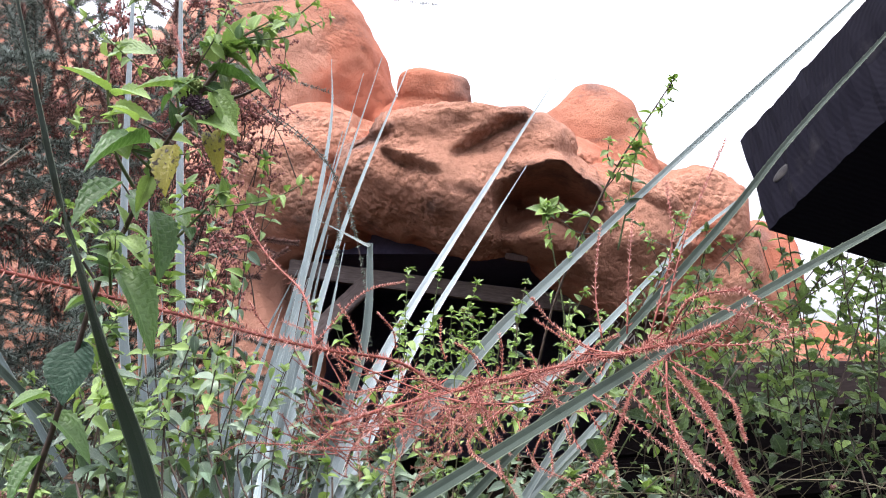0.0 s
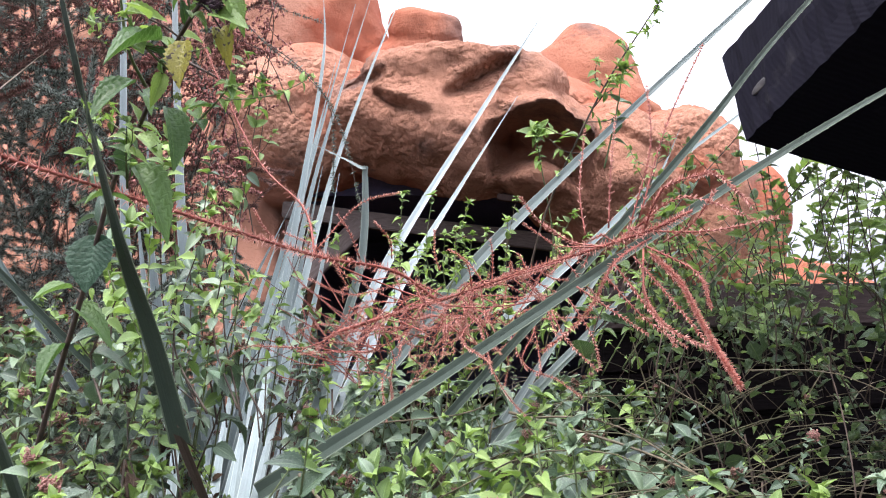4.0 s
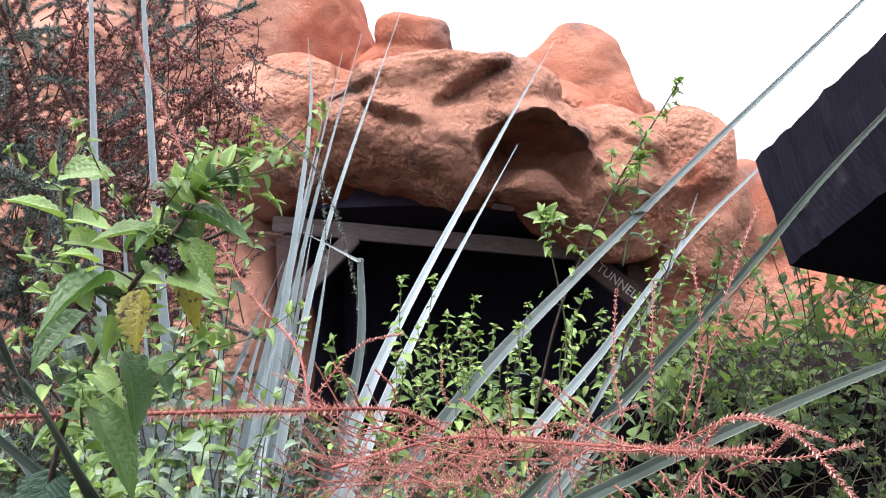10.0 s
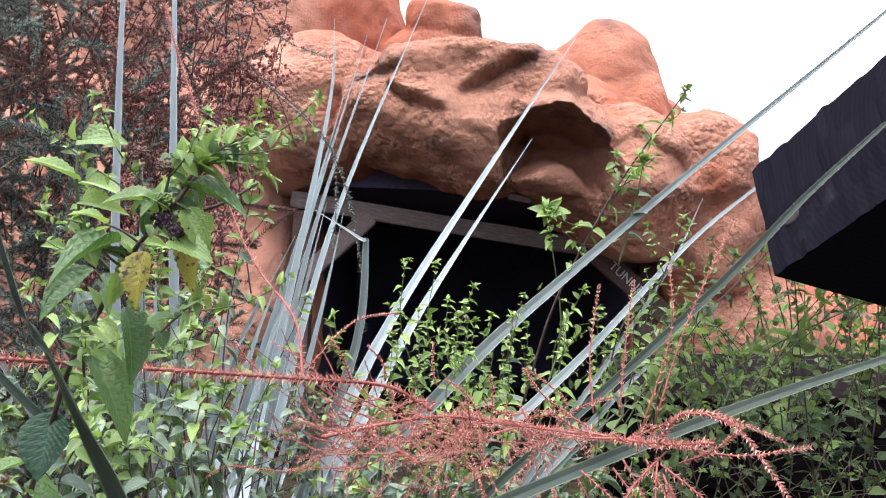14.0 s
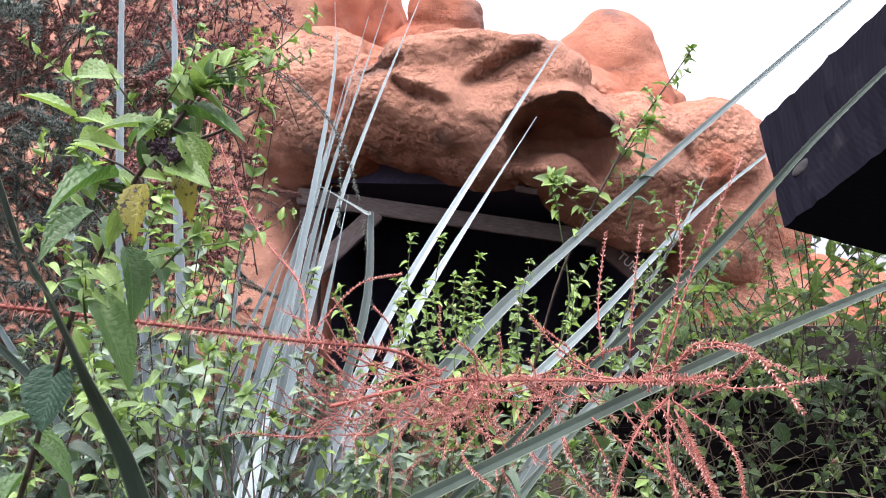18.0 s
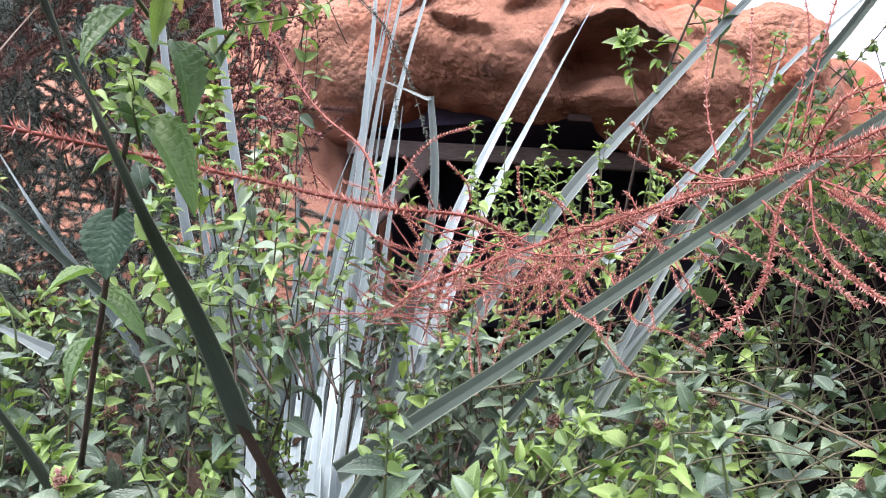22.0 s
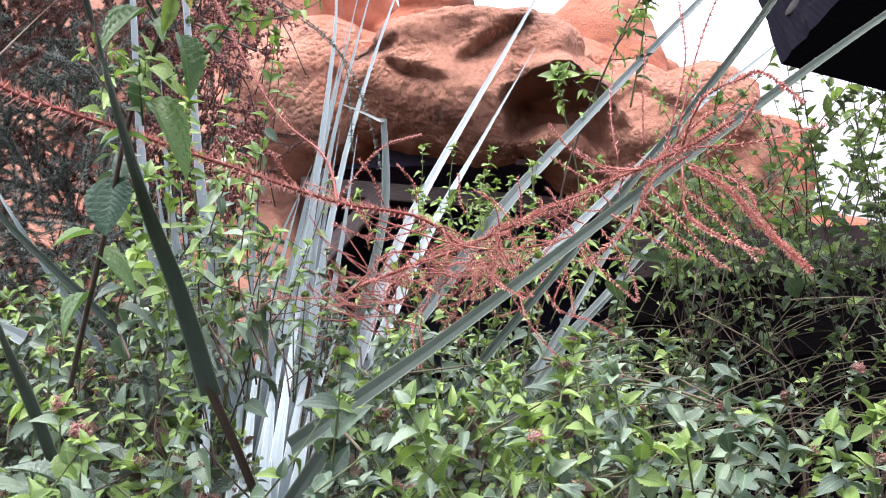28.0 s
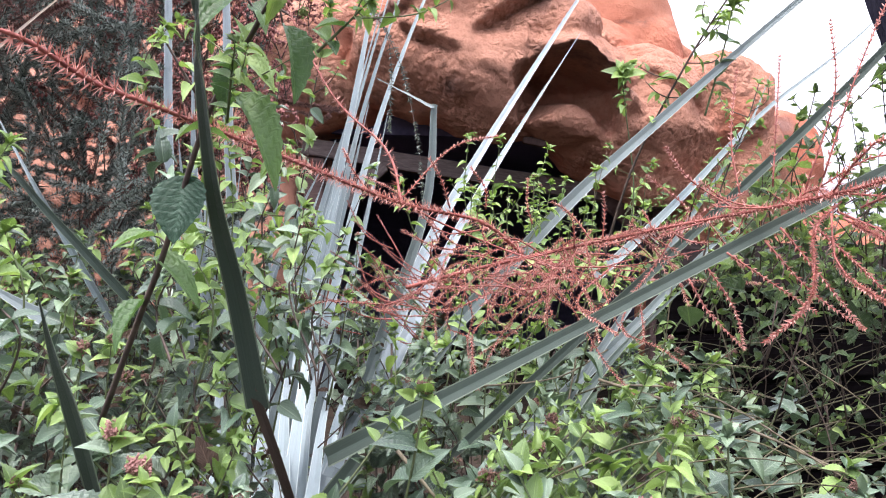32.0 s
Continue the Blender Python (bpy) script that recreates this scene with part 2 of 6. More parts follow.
    h = math_node(nt, "ADD", math_node(nt, "MULTIPLY", skin, math_node(nt, "ADD", math_node(nt, "MULTIPLY", faced, 0.5), 0.25)), lumps)
    return principled(nt, col, 0.92, bump(nt, h, 1.0, 0.065), 0.15)


def timber_build(dark, light, stretch, spec=0.2):
    def build(nt):
        vec = coords(nt, "Object", stretch)
        grain = noise_tex(nt, vec, 9, 6, 0.65)
        blot = noise_tex(nt, coords(nt, "Object"), 6, 5)
        col = ramp(nt, grain, [(0.3, dark), (0.75, light)])
        col = mix(nt, math_node(nt, "MULTIPLY", blot, 0.5), col, tuple(c * 0.4 for c in dark))
        return principled(nt, col, 0.8, bump(nt, grain, 0.7, 0.004), spec)
    return build


def ring_build(nt):
    """Black-stained sawn timber with curved growth rings."""
    vec = coords(nt, "Object")
    w = nt.nodes.new("ShaderNodeTexWave")
    w.wave_type, w.rings_direction = "RINGS", "X"
    w.inputs["Scale"].default_value, w.inputs["Distortion"].default_value = 42, 3.0
    w.inputs["Detail"].default_value, w.inputs["Detail Scale"].default_value = 3, 1.5
    mp = nt.nodes.new("ShaderNodeMapping")
    mp.inputs["Location"].default_value = (0, -0.30, -0.10)
    nt.links.new(vec, mp.inputs["Vector"])
    nt.links.new(mp.outputs[0], w.inputs["Vector"])
    blot = noise_tex(nt, vec, 14, 6, 0.65)
    col = ramp(nt, w.outputs["Fac"], [(0.2, (0.0050, 0.0047, 0.0085)), (0.95, (0.0066, 0.0062, 0.0105))])
    scuff = ramp(nt, blot, [(0.60, (0, 0, 0)), (0.74, (1, 1, 1))])
    col = mix(nt, math_node(nt, "MULTIPLY", scuff, 0.5), col, (0.035, 0.033, 0.035))
    h = math_node(nt, "ADD", w.outputs["Fac"], blot)
    return principled(nt, col, 0.8, bump(nt, h, 0.12, 0.002), 0.05)


def soil_build(nt):
    pos = coords(nt, "Object")
    col = ramp(nt, noise_tex(nt, pos, 6, 8, 0.7), [(0.3, (0.012, 0.009, 0.007)), (0.7, (0.045, 0.033, 0.022))])
    return principled(nt, col, 0.95, bump(nt, noise_tex(nt, pos, 30, 6, 0.7), 0.8, 0.03), 0.1)


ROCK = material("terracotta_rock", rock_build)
SOIL = material("dark_soil", soil_build)
BLACK_TIMBER = material("black_stained_timber", ring_build)
PORTAL_WOOD = material("grey_weathered_timber", timber_build((0.09, 0.07, 0.065), (0.21, 0.17, 0.155), (1.2, 8, 8)))
POST_WOOD = material("brown_portal_timber", timber_build((0.06, 0.036, 0.032), (0.13, 0.085, 0.075), (8, 8, 1.2)))
# near-black copy of the rail timber: shade put into the colour
SHADED_BOARD = material("shaded_rail_timber", timber_build((0.0022, 0.0018, 0.0024), (0.009, 0.0068, 0.0075), (1.2, 9, 9), 0.03))
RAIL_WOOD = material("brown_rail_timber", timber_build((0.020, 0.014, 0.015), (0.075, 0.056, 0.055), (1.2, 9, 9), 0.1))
CAVE = material("tunnel_lining", timber_build((0.075, 0.07, 0.125), (0.135, 0.125, 0.215), (2, 2, 2)))
LETTER = material("faded_white_paint", timber_build((0.45, 0.42, 0.38), (0.72, 0.7, 0.66), (9, 9, 9)))
LEAF_FRESH = leaf_material("fresh_leaf", (0.082, 0.152, 0.039), (0.168, 0.28, 0.064), (0.30, 0.445, 0.12), False)
LEAF_GREEN = leaf_material("mature_leaf", (0.038, 0.076, 0.046), (0.104, 0.176, 0.104), (0.26, 0.355, 0.22), False, 0.20, 0.34, 0.3, spec=0.9)
LEAF_MID = leaf_material("green_stem_leaf", (0.035, 0.085, 0.025), (0.07, 0.15, 0.04), (0.14, 0.24, 0.07), False, 0.3, 0.4, spec=0.5)
LEAF_HEART = leaf_material("dark_heart_leaf", (0.014, 0.040, 0.024), (0.02, 0.055, 0.03), (0.03, 0.07, 0.04), False, 0.1, 0.5, 0.12, spec=0.25)
LEAF_YELLOW = leaf_material("yellowing_leaf", (0.24, 0.22, 0.022), (0.28, 0.25, 0.028), (0.32, 0.29, 0.04), False, 0.35, 0.5, 0.15, (0.045, 0.03, 0.012))
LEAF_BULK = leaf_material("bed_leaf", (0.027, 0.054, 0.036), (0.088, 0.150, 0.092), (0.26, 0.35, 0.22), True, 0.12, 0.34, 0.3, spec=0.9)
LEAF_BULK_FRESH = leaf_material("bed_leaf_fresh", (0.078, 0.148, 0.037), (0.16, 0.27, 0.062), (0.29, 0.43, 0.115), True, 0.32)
LEAF_PALE = leaf_material("pale_leaf_underside", (0.14, 0.20, 0.15), (0.20, 0.27, 0.20), (0.28, 0.35, 0.27), True, 0.2, 0.6, 0.35)
LEAF_DEAD = leaf_material("dead_brown_leaf", (0.05, 0.032, 0.024), (0.10, 0.065, 0.045), (0.20, 0.135, 0.095), True, 0.12, 0.7, 0.2, spec=0.2)
LEAF_SHRUB = leaf_material("shrub_leaf", (0.026, 0.058, 0.022), (0.068, 0.13, 0.044), (0.22, 0.33, 0.10), True, 0.25, 0.36, spec=0.8)
BLADE_BLUE = blade_material("glaucous_blade", (0.17, 0.225, 0.228), (0.36, 0.43, 0.435), (0.44, 0.51, 0.495))
BLADE_PALE = blade_material("pale_glaucous_blade", (0.15, 0.195, 0.205), (0.32, 0.375, 0.39), (0.42, 0.47, 0.47))
BLADE_GREEN = blade_material("green_blade", (0.042, 0.064, 0.052), (0.105, 0.140, 0.112), (0.25, 0.30, 0.22))
BLADE_GREY = blade_material("grey_green_blade", (0.095, 0.13, 0.125), (0.215, 0.26, 0.25), (0.33, 0.38, 0.35))
BLADE_DEAD = blade_material("dead_brown_blade", (0.035, 0.024, 0.020), (0.11, 0.075, 0.058), (0.12, 0.09, 0.07))
BLADE_DRY = blade_material("dry_blade", (0.20, 0.15, 0.11), (0.34, 0.27, 0.2), (0.3, 0.24, 0.18))
STEM_GREEN = stem_material("green_stem", (0.05, 0.07, 0.03), (0.11, 0.13, 0.055))
STEM_BROWN = stem_material("brown_stem", (0.030, 0.022, 0.018), (0.085, 0.06, 0.045))
STEM_DRY = stem_material("dry_straw_stem", (0.06, 0.05, 0.032), (0.17, 0.14, 0.09))
STEM_OLIVE = stem_material("olive_trailing_stem", (0.028, 0.026, 0.014), (0.11, 0.10, 0.052))
KNOT = stem_material("grey_knot_wood", (0.012, 0.011, 0.012), (0.045, 0.04, 0.038))
STEM_RED = stem_material("red_twig_bark", (0.15, 0.042, 0.036), (0.34, 0.11, 0.085))
NEEDLE_RED = needle_material("dead_red_needles", (0.40, 0.125, 0.095), (0.92, 0.56, 0.47), 0.25)
NEEDLE_DARKRED = needle_material("dark_red_seeds", (0.13, 0.042, 0.038), (0.50, 0.215, 0.185), 0.15)
NEEDLE_PALE = needle_material("pale_grey_needles", (0.04, 0.055, 0.042), (0.32, 0.36, 0.31), 0.1)
NEEDLE_GREEN = needle_material("grey_green_needles", (0.014, 0.024, 0.019), (0.34, 0.40, 0.35), 0.1)
NEEDLE_BROWN = needle_material("dry_brown_needles", (0.05, 0.022, 0.018), (0.32, 0.18, 0.15), 0.1)
BUD_BROWN = needle_material("dried_flower_heads", (0.05, 0.024, 0.018), (0.27, 0.145, 0.105), 0.1)
BUD_PINK = needle_material("faded_russet_flower_heads", (0.20, 0.09, 0.075), (0.50, 0.27, 0.235), 0.15)
BUD_DARK = needle_material("dark_ripe_berries", (0.02, 0.012, 0.018), (0.06, 0.03, 0.045), 0.0)
BUD_GREEN = needle_material("green_buds", (0.14, 0.2, 0.06), (0.28, 0.36, 0.12), 0.1)
PETAL = needle_material("pink_petals", (0.55, 0.16, 0.5), (0.75, 0.35, 0.7), 0.3)
PETAL_WHITE = needle_material("white_petals", (0.75, 0.75, 0.75), (0.85, 0.85, 0.85), 0.3)

# ---- mesh helpers ----


class Acc:
    """Gathers many small pieces into one mesh."""

    def __init__(self):
        self.v, self.f, self.uv, self.n = [], [], [], 0

    def add(self, verts, faces, uvs=None):
        verts = np.asarray(verts, float)
        self.v.append(verts)
        self.f.extend([tuple(i + self.n for i in f) for f in faces])
        self.uv.append(np.zeros((len(verts), 2)) if uvs is None else np.asarray(uvs, float))
        self.n += len(verts)

    def mesh(self, name, mat, smooth=True):
        me = bpy.data.meshes.new(name)
        me.from_pydata(np.concatenate(self.v).tolist(), [], self.f)
        uv = np.concatenate(self.uv)
        layer = me.uv_layers.new(name="UVMap")
        idx = np.empty(len(me.loops), int)
        me.loops.foreach_get("vertex_index", idx)
        layer.data.foreach_set("uv", uv[idx].ravel())
        if smooth:
            me.polygons.foreach_set("use_smooth", [True] * len(me.polygons))
        me.materials.append(mat)
        return me


def root(name, at, label, category, group="", kind=""):
    ob = new(name)
    ob.location = at
    ob.empty_display_size = 0.02
    return tagged(ob, label, category, group, kind)


def part_mesh(name, me, parent, label="", world_matrix=None, kind=""):
    """A mesh made in world metres (or at world_matrix), hung under a thing whose own turn is none."""
    ob = new(name, me)
    up, off = parent, Vector((0, 0, 0))
    while up is not None:
        off += up.location
        up = up.parent
    ob.parent = parent
    m = world_matrix if world_matrix is not None else Matrix.Identity(4)
    ob.matrix_basis = Matrix.Translation(-off) @ m
    return tagged(ob, label, kind=kind)


def part(name, bm, mat, parent, label="", world_matrix=None):
    me = bpy.data.meshes.new(name)
    bm.to_mesh(me)
    bm.free()
    me.materials.append(mat)
    return part_mesh(name, me, parent, label, world_matrix)


def unit(v):
    v = np.asarray(v, float)
    return v / max(1e-9, np.linalg.norm(v))


def frame_from(d, up):
    """Columns side, along, normal for a leaf that points along d with its face towards up."""
    d = unit(d)
    n = np.asarray(up, float) - d * np.dot(up, d)
    if np.linalg.norm(n) < 1e-4:
        n = np.cross(d, (1, 0, 0.3))
    n = unit(n)
    return np.stack([np.cross(d, n), d, n], 1)


def smooth_path(points, n):
    """Catmull-Rom through a few points."""
    p = np.asarray(points, float)
    if len(p) == 2:
        return p[0] + (p[1] - p[0]) * np.linspace(0, 1, n)[:, None]
    q = np.vstack([2 * p[0] - p[1], p, 2 * p[-1] - p[-2]])
    out = []
    for s in np.linspace(0, len(p) - 1 - 1e-9, n):
        i = int(s)
        t = s - i
        a, b, c, d = q[i:i + 4]
        out.append(0.5 * (2 * b + (c - a) * t + (2 * a - 5 * b + 4 * c - d) * t * t + (3 * b - a - 3 * c + d) * t ** 3))
    return np.array(out)


def tube(acc, path, r0, r1, sides=5):
    path = np.asarray(path, float)
    n = len(path)
    tan = np.gradient(path, axis=0)
    ref = np.array((0.31, 0.17, 0.93)) if abs(unit(tan[0])[2]) < 0.8 else np.array((0.93, 0.2, 0.1))
    verts, uvs = [], []
    for i in range(n):
        d = unit(tan[i])
        a = unit(np.cross(d, ref))
        b = np.cross(d, a)
        r = r0 + (r1 - r0) * i / (n - 1)
        for k in range(sides):
            t = 2 * math.pi * k / sides
            verts.append(path[i] + r * (math.cos(t) * a + math.sin(t) * b))
            uvs.append((k / sides, i / (n - 1)))
    faces = [(i * sides + k, i * sides + (k + 1) % sides, (i + 1) * sides + (k + 1) % sides, (i + 1) * sides + k)
             for i in range(n - 1) for k in range(sides)]
    faces += [tuple(range(sides - 1, -1, -1)), tuple(range((n - 1) * sides, n * sides))]
    acc.add(verts, faces, uvs)


def leaf_shape(segments=8, width=0.56, fold=0.12, curl=0.18, serrate=0.07, peak=0.36, wave=0.0):
    """Ovate leaf one unit long along +y: toothed edge, folded along the midrib, tip curled down."""
    verts, uvs, faces = [], [], []
    for i in range(segments + 1):
        t = i / segments
        w = 0.5 * width * (math.sin(math.pi * t ** (math.log(0.5) / math.log(peak))) ** 0.85 if 0 < t < 1 else 0)
        w = max(w, 0.008) * (1 + (serrate if i % 2 else -serrate))
        z = -curl * t * t
        zz = z + fold * w * 2 + wave * math.sin(t * 9)
        puck = (0.046 if i % 2 else -0.020) * min(1, w * 6) * (1 if serrate else 0.4)
        verts += [(-w, t, zz), (-w * 0.55, t, z + fold * w * 1.2 + puck), (0, t, z), (w * 0.55, t, z + fold * w * 1.2 + puck),
                  (w, t, zz - 2 * wave * math.sin(t * 9))]
        uvs += [(0, t), (0.225, t), (0.5, t), (0.775, t), (1, t)]
    for i in range(segments):
        a = 5 * i
        faces += [(a + k, a + k + 1, a + k + 6, a + k + 5) for k in range(4)]
    return np.array(verts), faces, np.array(uvs)


LEAF_FINE = [leaf_shape(18, 0.54, 0.36, 0.34, 0.08, 0.37, 0.012), leaf_shape(18, 0.58, 0.26, 0.20, 0.08, 0.35, 0.018),
             leaf_shape(18, 0.48, 0.48, 0.50, 0.08, 0.39, 0.012), leaf_shape(18, 0.78, 0.14, 0.10, 0.04, 0.38, 0.012),
             leaf_shape(18, 0.46, 0.42, 0.30, 0.06, 0.40, 0.012), leaf_shape(18, 0.42, 0.55, 0.45, 0.06, 0.42, 0.016)]
LEAF_COARSE = [leaf_shape(8, 0.54, 0.36, 0.34, 0.10), leaf_shape(8, 0.58, 0.24, 0.18, 0.10), leaf_shape(8, 0.47, 0.50, 0.52, 0.10),
               leaf_shape(8, 0.50, 0.55, -0.14, 0.10)]
LEAF_ROUND = [leaf_shape(6, 0.70, 0.22, 0.12, 0.0, 0.45), leaf_shape(6, 0.62, 0.12, 0.22, 0.0, 0.42), leaf_shape(6, 0.74, 0.3, 0.04, 0.0, 0.45)]


def leaf_mesh(name, shape, mat):
    acc = Acc()
    acc.add(*shape)
    return acc.mesh(name, mat)


LEAF_DATA = {kind: [leaf_mesh("leaf", s, m) for s in LEAF_FINE]
             for kind, m in (("fresh", LEAF_FRESH), ("green", LEAF_GREEN), ("mid", LEAF_MID), ("yellow", LEAF_YELLOW), ("heart", LEAF_HEART))}


def leaf_matrix(base, d, up, length):
    f = frame_from(d, up) * length
    m = Matrix.Identity(4)
    for r in range(3):
        for c in range(3):
            m[r][c] = f[r, c]
        m[r][3] = base[r]
    return m


def add_leaf(acc, shape, base, d, up, length):
    v, f, uv = shape
    acc.add(np.asarray(base) + (v * length) @ frame_from(d, up).T, f, uv)


def bead(acc, at, r, stretch=1.0, rng=random):
    """Small knobbly seed or bud."""
    a = rng.uniform(0, 6.28)
    c, s = math.cos(a), math.sin(a)
    v = [(c, s, 0), (-s, c, 0), (-c, -s, 0), (s, -c, 0), (0.2, 0.1, stretch), (0, 0, -stretch)]
    acc.add(np.asarray(at) + r * np.array(v), [(0, 1, 4), (1, 2, 4), (2, 3, 4), (3, 0, 4), (1, 0, 5), (2, 1, 5), (3, 2, 5), (0, 3, 5)])


def needle(acc, base, d, length, width):
    """Thin three-sided needle."""
    d = unit(d)
    a = unit(np.cross(d, (0.3, 0.5, 0.81)))
    b = np.cross(d, a)
    base = np.asarray(base)
    m = base + d * length * 0.45
    v = [base + a * width * 0.4, base - a * width * 0.4, m + a * width * 0.5, m - a * width * 0.5, m + b * width * 0.6, base + d * length]
    acc.add(v, [(0, 1, 3, 2), (1, 0, 4), (0, 2, 4), (1, 4, 3), (2, 3, 5), (3, 4, 5), (4, 2, 5)])

# ---- setting: ground, rock, tunnel ----
gm = bmesh.new()
GN = 60
for iy in range(GN + 1):
    for ix in range(GN + 1):
        u, v = ix / GN * 2 - 1, iy / GN * 2 - 1
        x, y = 900 * u * abs(u) ** 2.4, 900 * v * abs(v) ** 2.4
        near = math.exp(-(x * x + y * y) / 60)
        gm.verts.new((x, y, -0.02 + near * 0.06 * noise.noise(Vector((x * 1.3, y * 1.3, 0)))))
gm.verts.ensure_lookup_table()
for iy in range(GN):
    for ix in range(GN):
        a = iy * (GN + 1) + ix
        gm.faces.new([gm.verts[a], gm.verts[a + 1], gm.verts[a + GN + 2], gm.verts[a + GN + 1]])
g_me = bpy.data.meshes.new("ground")
gm.to_mesh(g_me)
gm.free()
g_me.materials.append(SOIL)
tagged(new("ground", g_me), "bare dark soil ground under the planting", "ground", kind="structure")


def boulder(bm, c, r, turn=0.0, seed=0.0, square=2.0, rough=1.0):
    """A lump of sculpted rock; square above 2 flattens its sides, rough scales its bulges."""
    res = bmesh.ops.create_icosphere(bm, subdivisions=4, radius=1.0)
    rot = Matrix.Rotation(radians(turn), 3, "Y")
    for v in res["verts"]:
        k = 1 + rough * (0.20 * noise.noise(v.co * 1.2 + Vector((seed * 3.7, 0, 0))) + 0.07 * noise.noise(v.co * 3.0 + Vector((0, seed, 0))))
        k /= (abs(v.co.x) ** square + abs(v.co.y) ** square + abs(v.co.z) ** square) ** (1 / square)
        p = rot @ Vector((v.co.x * r[0] * k, v.co.y * r[1] * k, v.co.z * r[2] * k))
        v.co = p + Vector(c)


rk = bmesh.new()
boulder(rk, (0.08, 7.05, 3.04), (1.02, 0.92, 0.58), 9, 1)      # forward lip over the tunnel
boulder(rk, (0.10, 6.86, 3.36), (0.74, 0.62, 0.30), -5, 2, 3.6, 0.35)      # its flat brow
boulder(rk, (0.92, 6.72, 2.98), (0.50, 0.55, 0.30), 24, 3)     # hood over the hollow
boulder(rk, (0.82, 6.75, 3.27), (0.26, 0.42, 0.34), 32, 31, 2.6, 0.4)   # ridge from brow to hood
boulder(rk, (0.95, 6.95, 2.68), (0.75, 0.7, 0.34), 14, 4)
boulder(rk, (1.60, 7.3, 2.60), (0.80, 0.85, 0.66), 20, 5)      # far shoulder
boulder(rk, (2.30, 7.55, 2.80), (0.52, 0.8, 0.52), 14, 6, 2.6, 0.4)
boulder(rk, (2.45, 7.6, 2.25), (0.48, 0.8, 0.85), 8, 7)
boulder(rk, (2.92, 7.75, 2.22), (0.46, 0.6, 0.64), 16, 27, 2.4, 0.5)   # last lump
boulder(rk, (2.80, 7.9, 1.0), (1.0, 0.9, 1.15), 15, 8)
boulder(rk, (3.75, 8.3, 0.75), (1.15, 0.9, 1.15), 6, 26)
boulder(rk, (1.54, 8.15, 3.52), (0.62, 0.55, 0.84), 6, 9, 2.0, 0.25)      # peak
boulder(rk, (1.66, 8.10, 3.16), (0.54, 0.6, 0.80), 14, 10, 2.4, 0.4)
boulder(rk, (1.15, 7.8, 3.20), (0.6, 0.7, 0.5), 0, 24)
boulder(rk, (-1.92, 8.5, 4.05), (1.42, 1.0, 1.85), 3, 11, 2.0, 0.3)      # tall spire
boulder(rk, (-0.95, 8.45, 3.80), (0.80, 0.5, 0.55), 35, 12, 2.2, 0.6)
boulder(rk, (-0.10, 7.95, 4.22), (0.38, 0.36, 0.22), 5, 13, 3.4, 0.5)     # small block on top
boulder(rk, (-0.15, 8.1, 3.85), (0.55, 0.5, 0.4), 0, 28, 2.4, 0.4)
boulder(rk, (-1.12, 7.50, 3.42), (0.78, 0.70, 0.50), 10, 29, 2.2, 0.6)   # mound below the spire
boulder(rk, (-1.30, 7.55, 3.10), (0.75, 0.85, 0.68), 15, 14)   # near shoulder
boulder(rk, (-2.5, 8.0, 1.7), (1.25, 1.2, 2.1), 0, 15)         # wall beside the tunnel
boulder(rk, (-4.4, 8.1, 1.5), (1.6, 1.3, 2.0), 0, 16)
boulder(rk, (-6.2, 8.5, 1.2), (1.6, 1.3, 1.8), 0, 17)
boulder(rk, (-3.3, 8.5, 3.4), (1.15, 1.1, 1.6), 0, 21)
boulder(rk, (-4.9, 8.8, 3.6), (1.4, 1.1, 2.0), 0, 22)
boulder(rk, (-6.6, 9.0, 3.2), (1.5, 1.1, 2.0), 0, 23)
boulder(rk, (0.3, 8.7, 3.45), (2.0, 0.9, 0.60), 0, 18)          # mass behind
raw = bpy.data.meshes.new("rock_raw")
rk.to_mesh(raw)
rk.free()
tmp = new("rock_raw", raw)
rm = tmp.modifiers.new("remesh", "REMESH")
rm.mode, rm.voxel_size = "VOXEL", 0.020
sm = tmp.modifiers.new("smooth", "SMOOTH")
sm.factor, sm.iterations = 0.5, 6
bpy.context.view_layer.update()
rock_me = bpy.data.meshes.new_from_object(tmp.evaluated_get(bpy.context.evaluated_depsgraph_get()))
bpy.data.objects.remove(tmp)
rock_me.name = "rock"


def crease(x, z, a, b, sharp, soft):
    """A cut under an overhanging edge from a to b: deepest just below the edge, fading downwards."""
    t = (x - a[0]) / (b[0] - a[0])
    if t < -0.15 or t > 1.15:
        return 0.0
    below = a[1] + (b[1] - a[1]) * t - z
    ends = max(0.0, 1 - abs(2 * t - 1) ** 4 * 0.6) * (1 if 0 <= t <= 1 else max(0, 1 - 7 * max(-t, t - 1)))
    if below < 0:
        return -0.45 * math.exp(below / (sharp * 2)) * ends * (1 - math.exp(below / (sharp * 0.5)))
    return min(1, below / sharp) * math.exp(-max(0, below - sharp) / soft) * ends


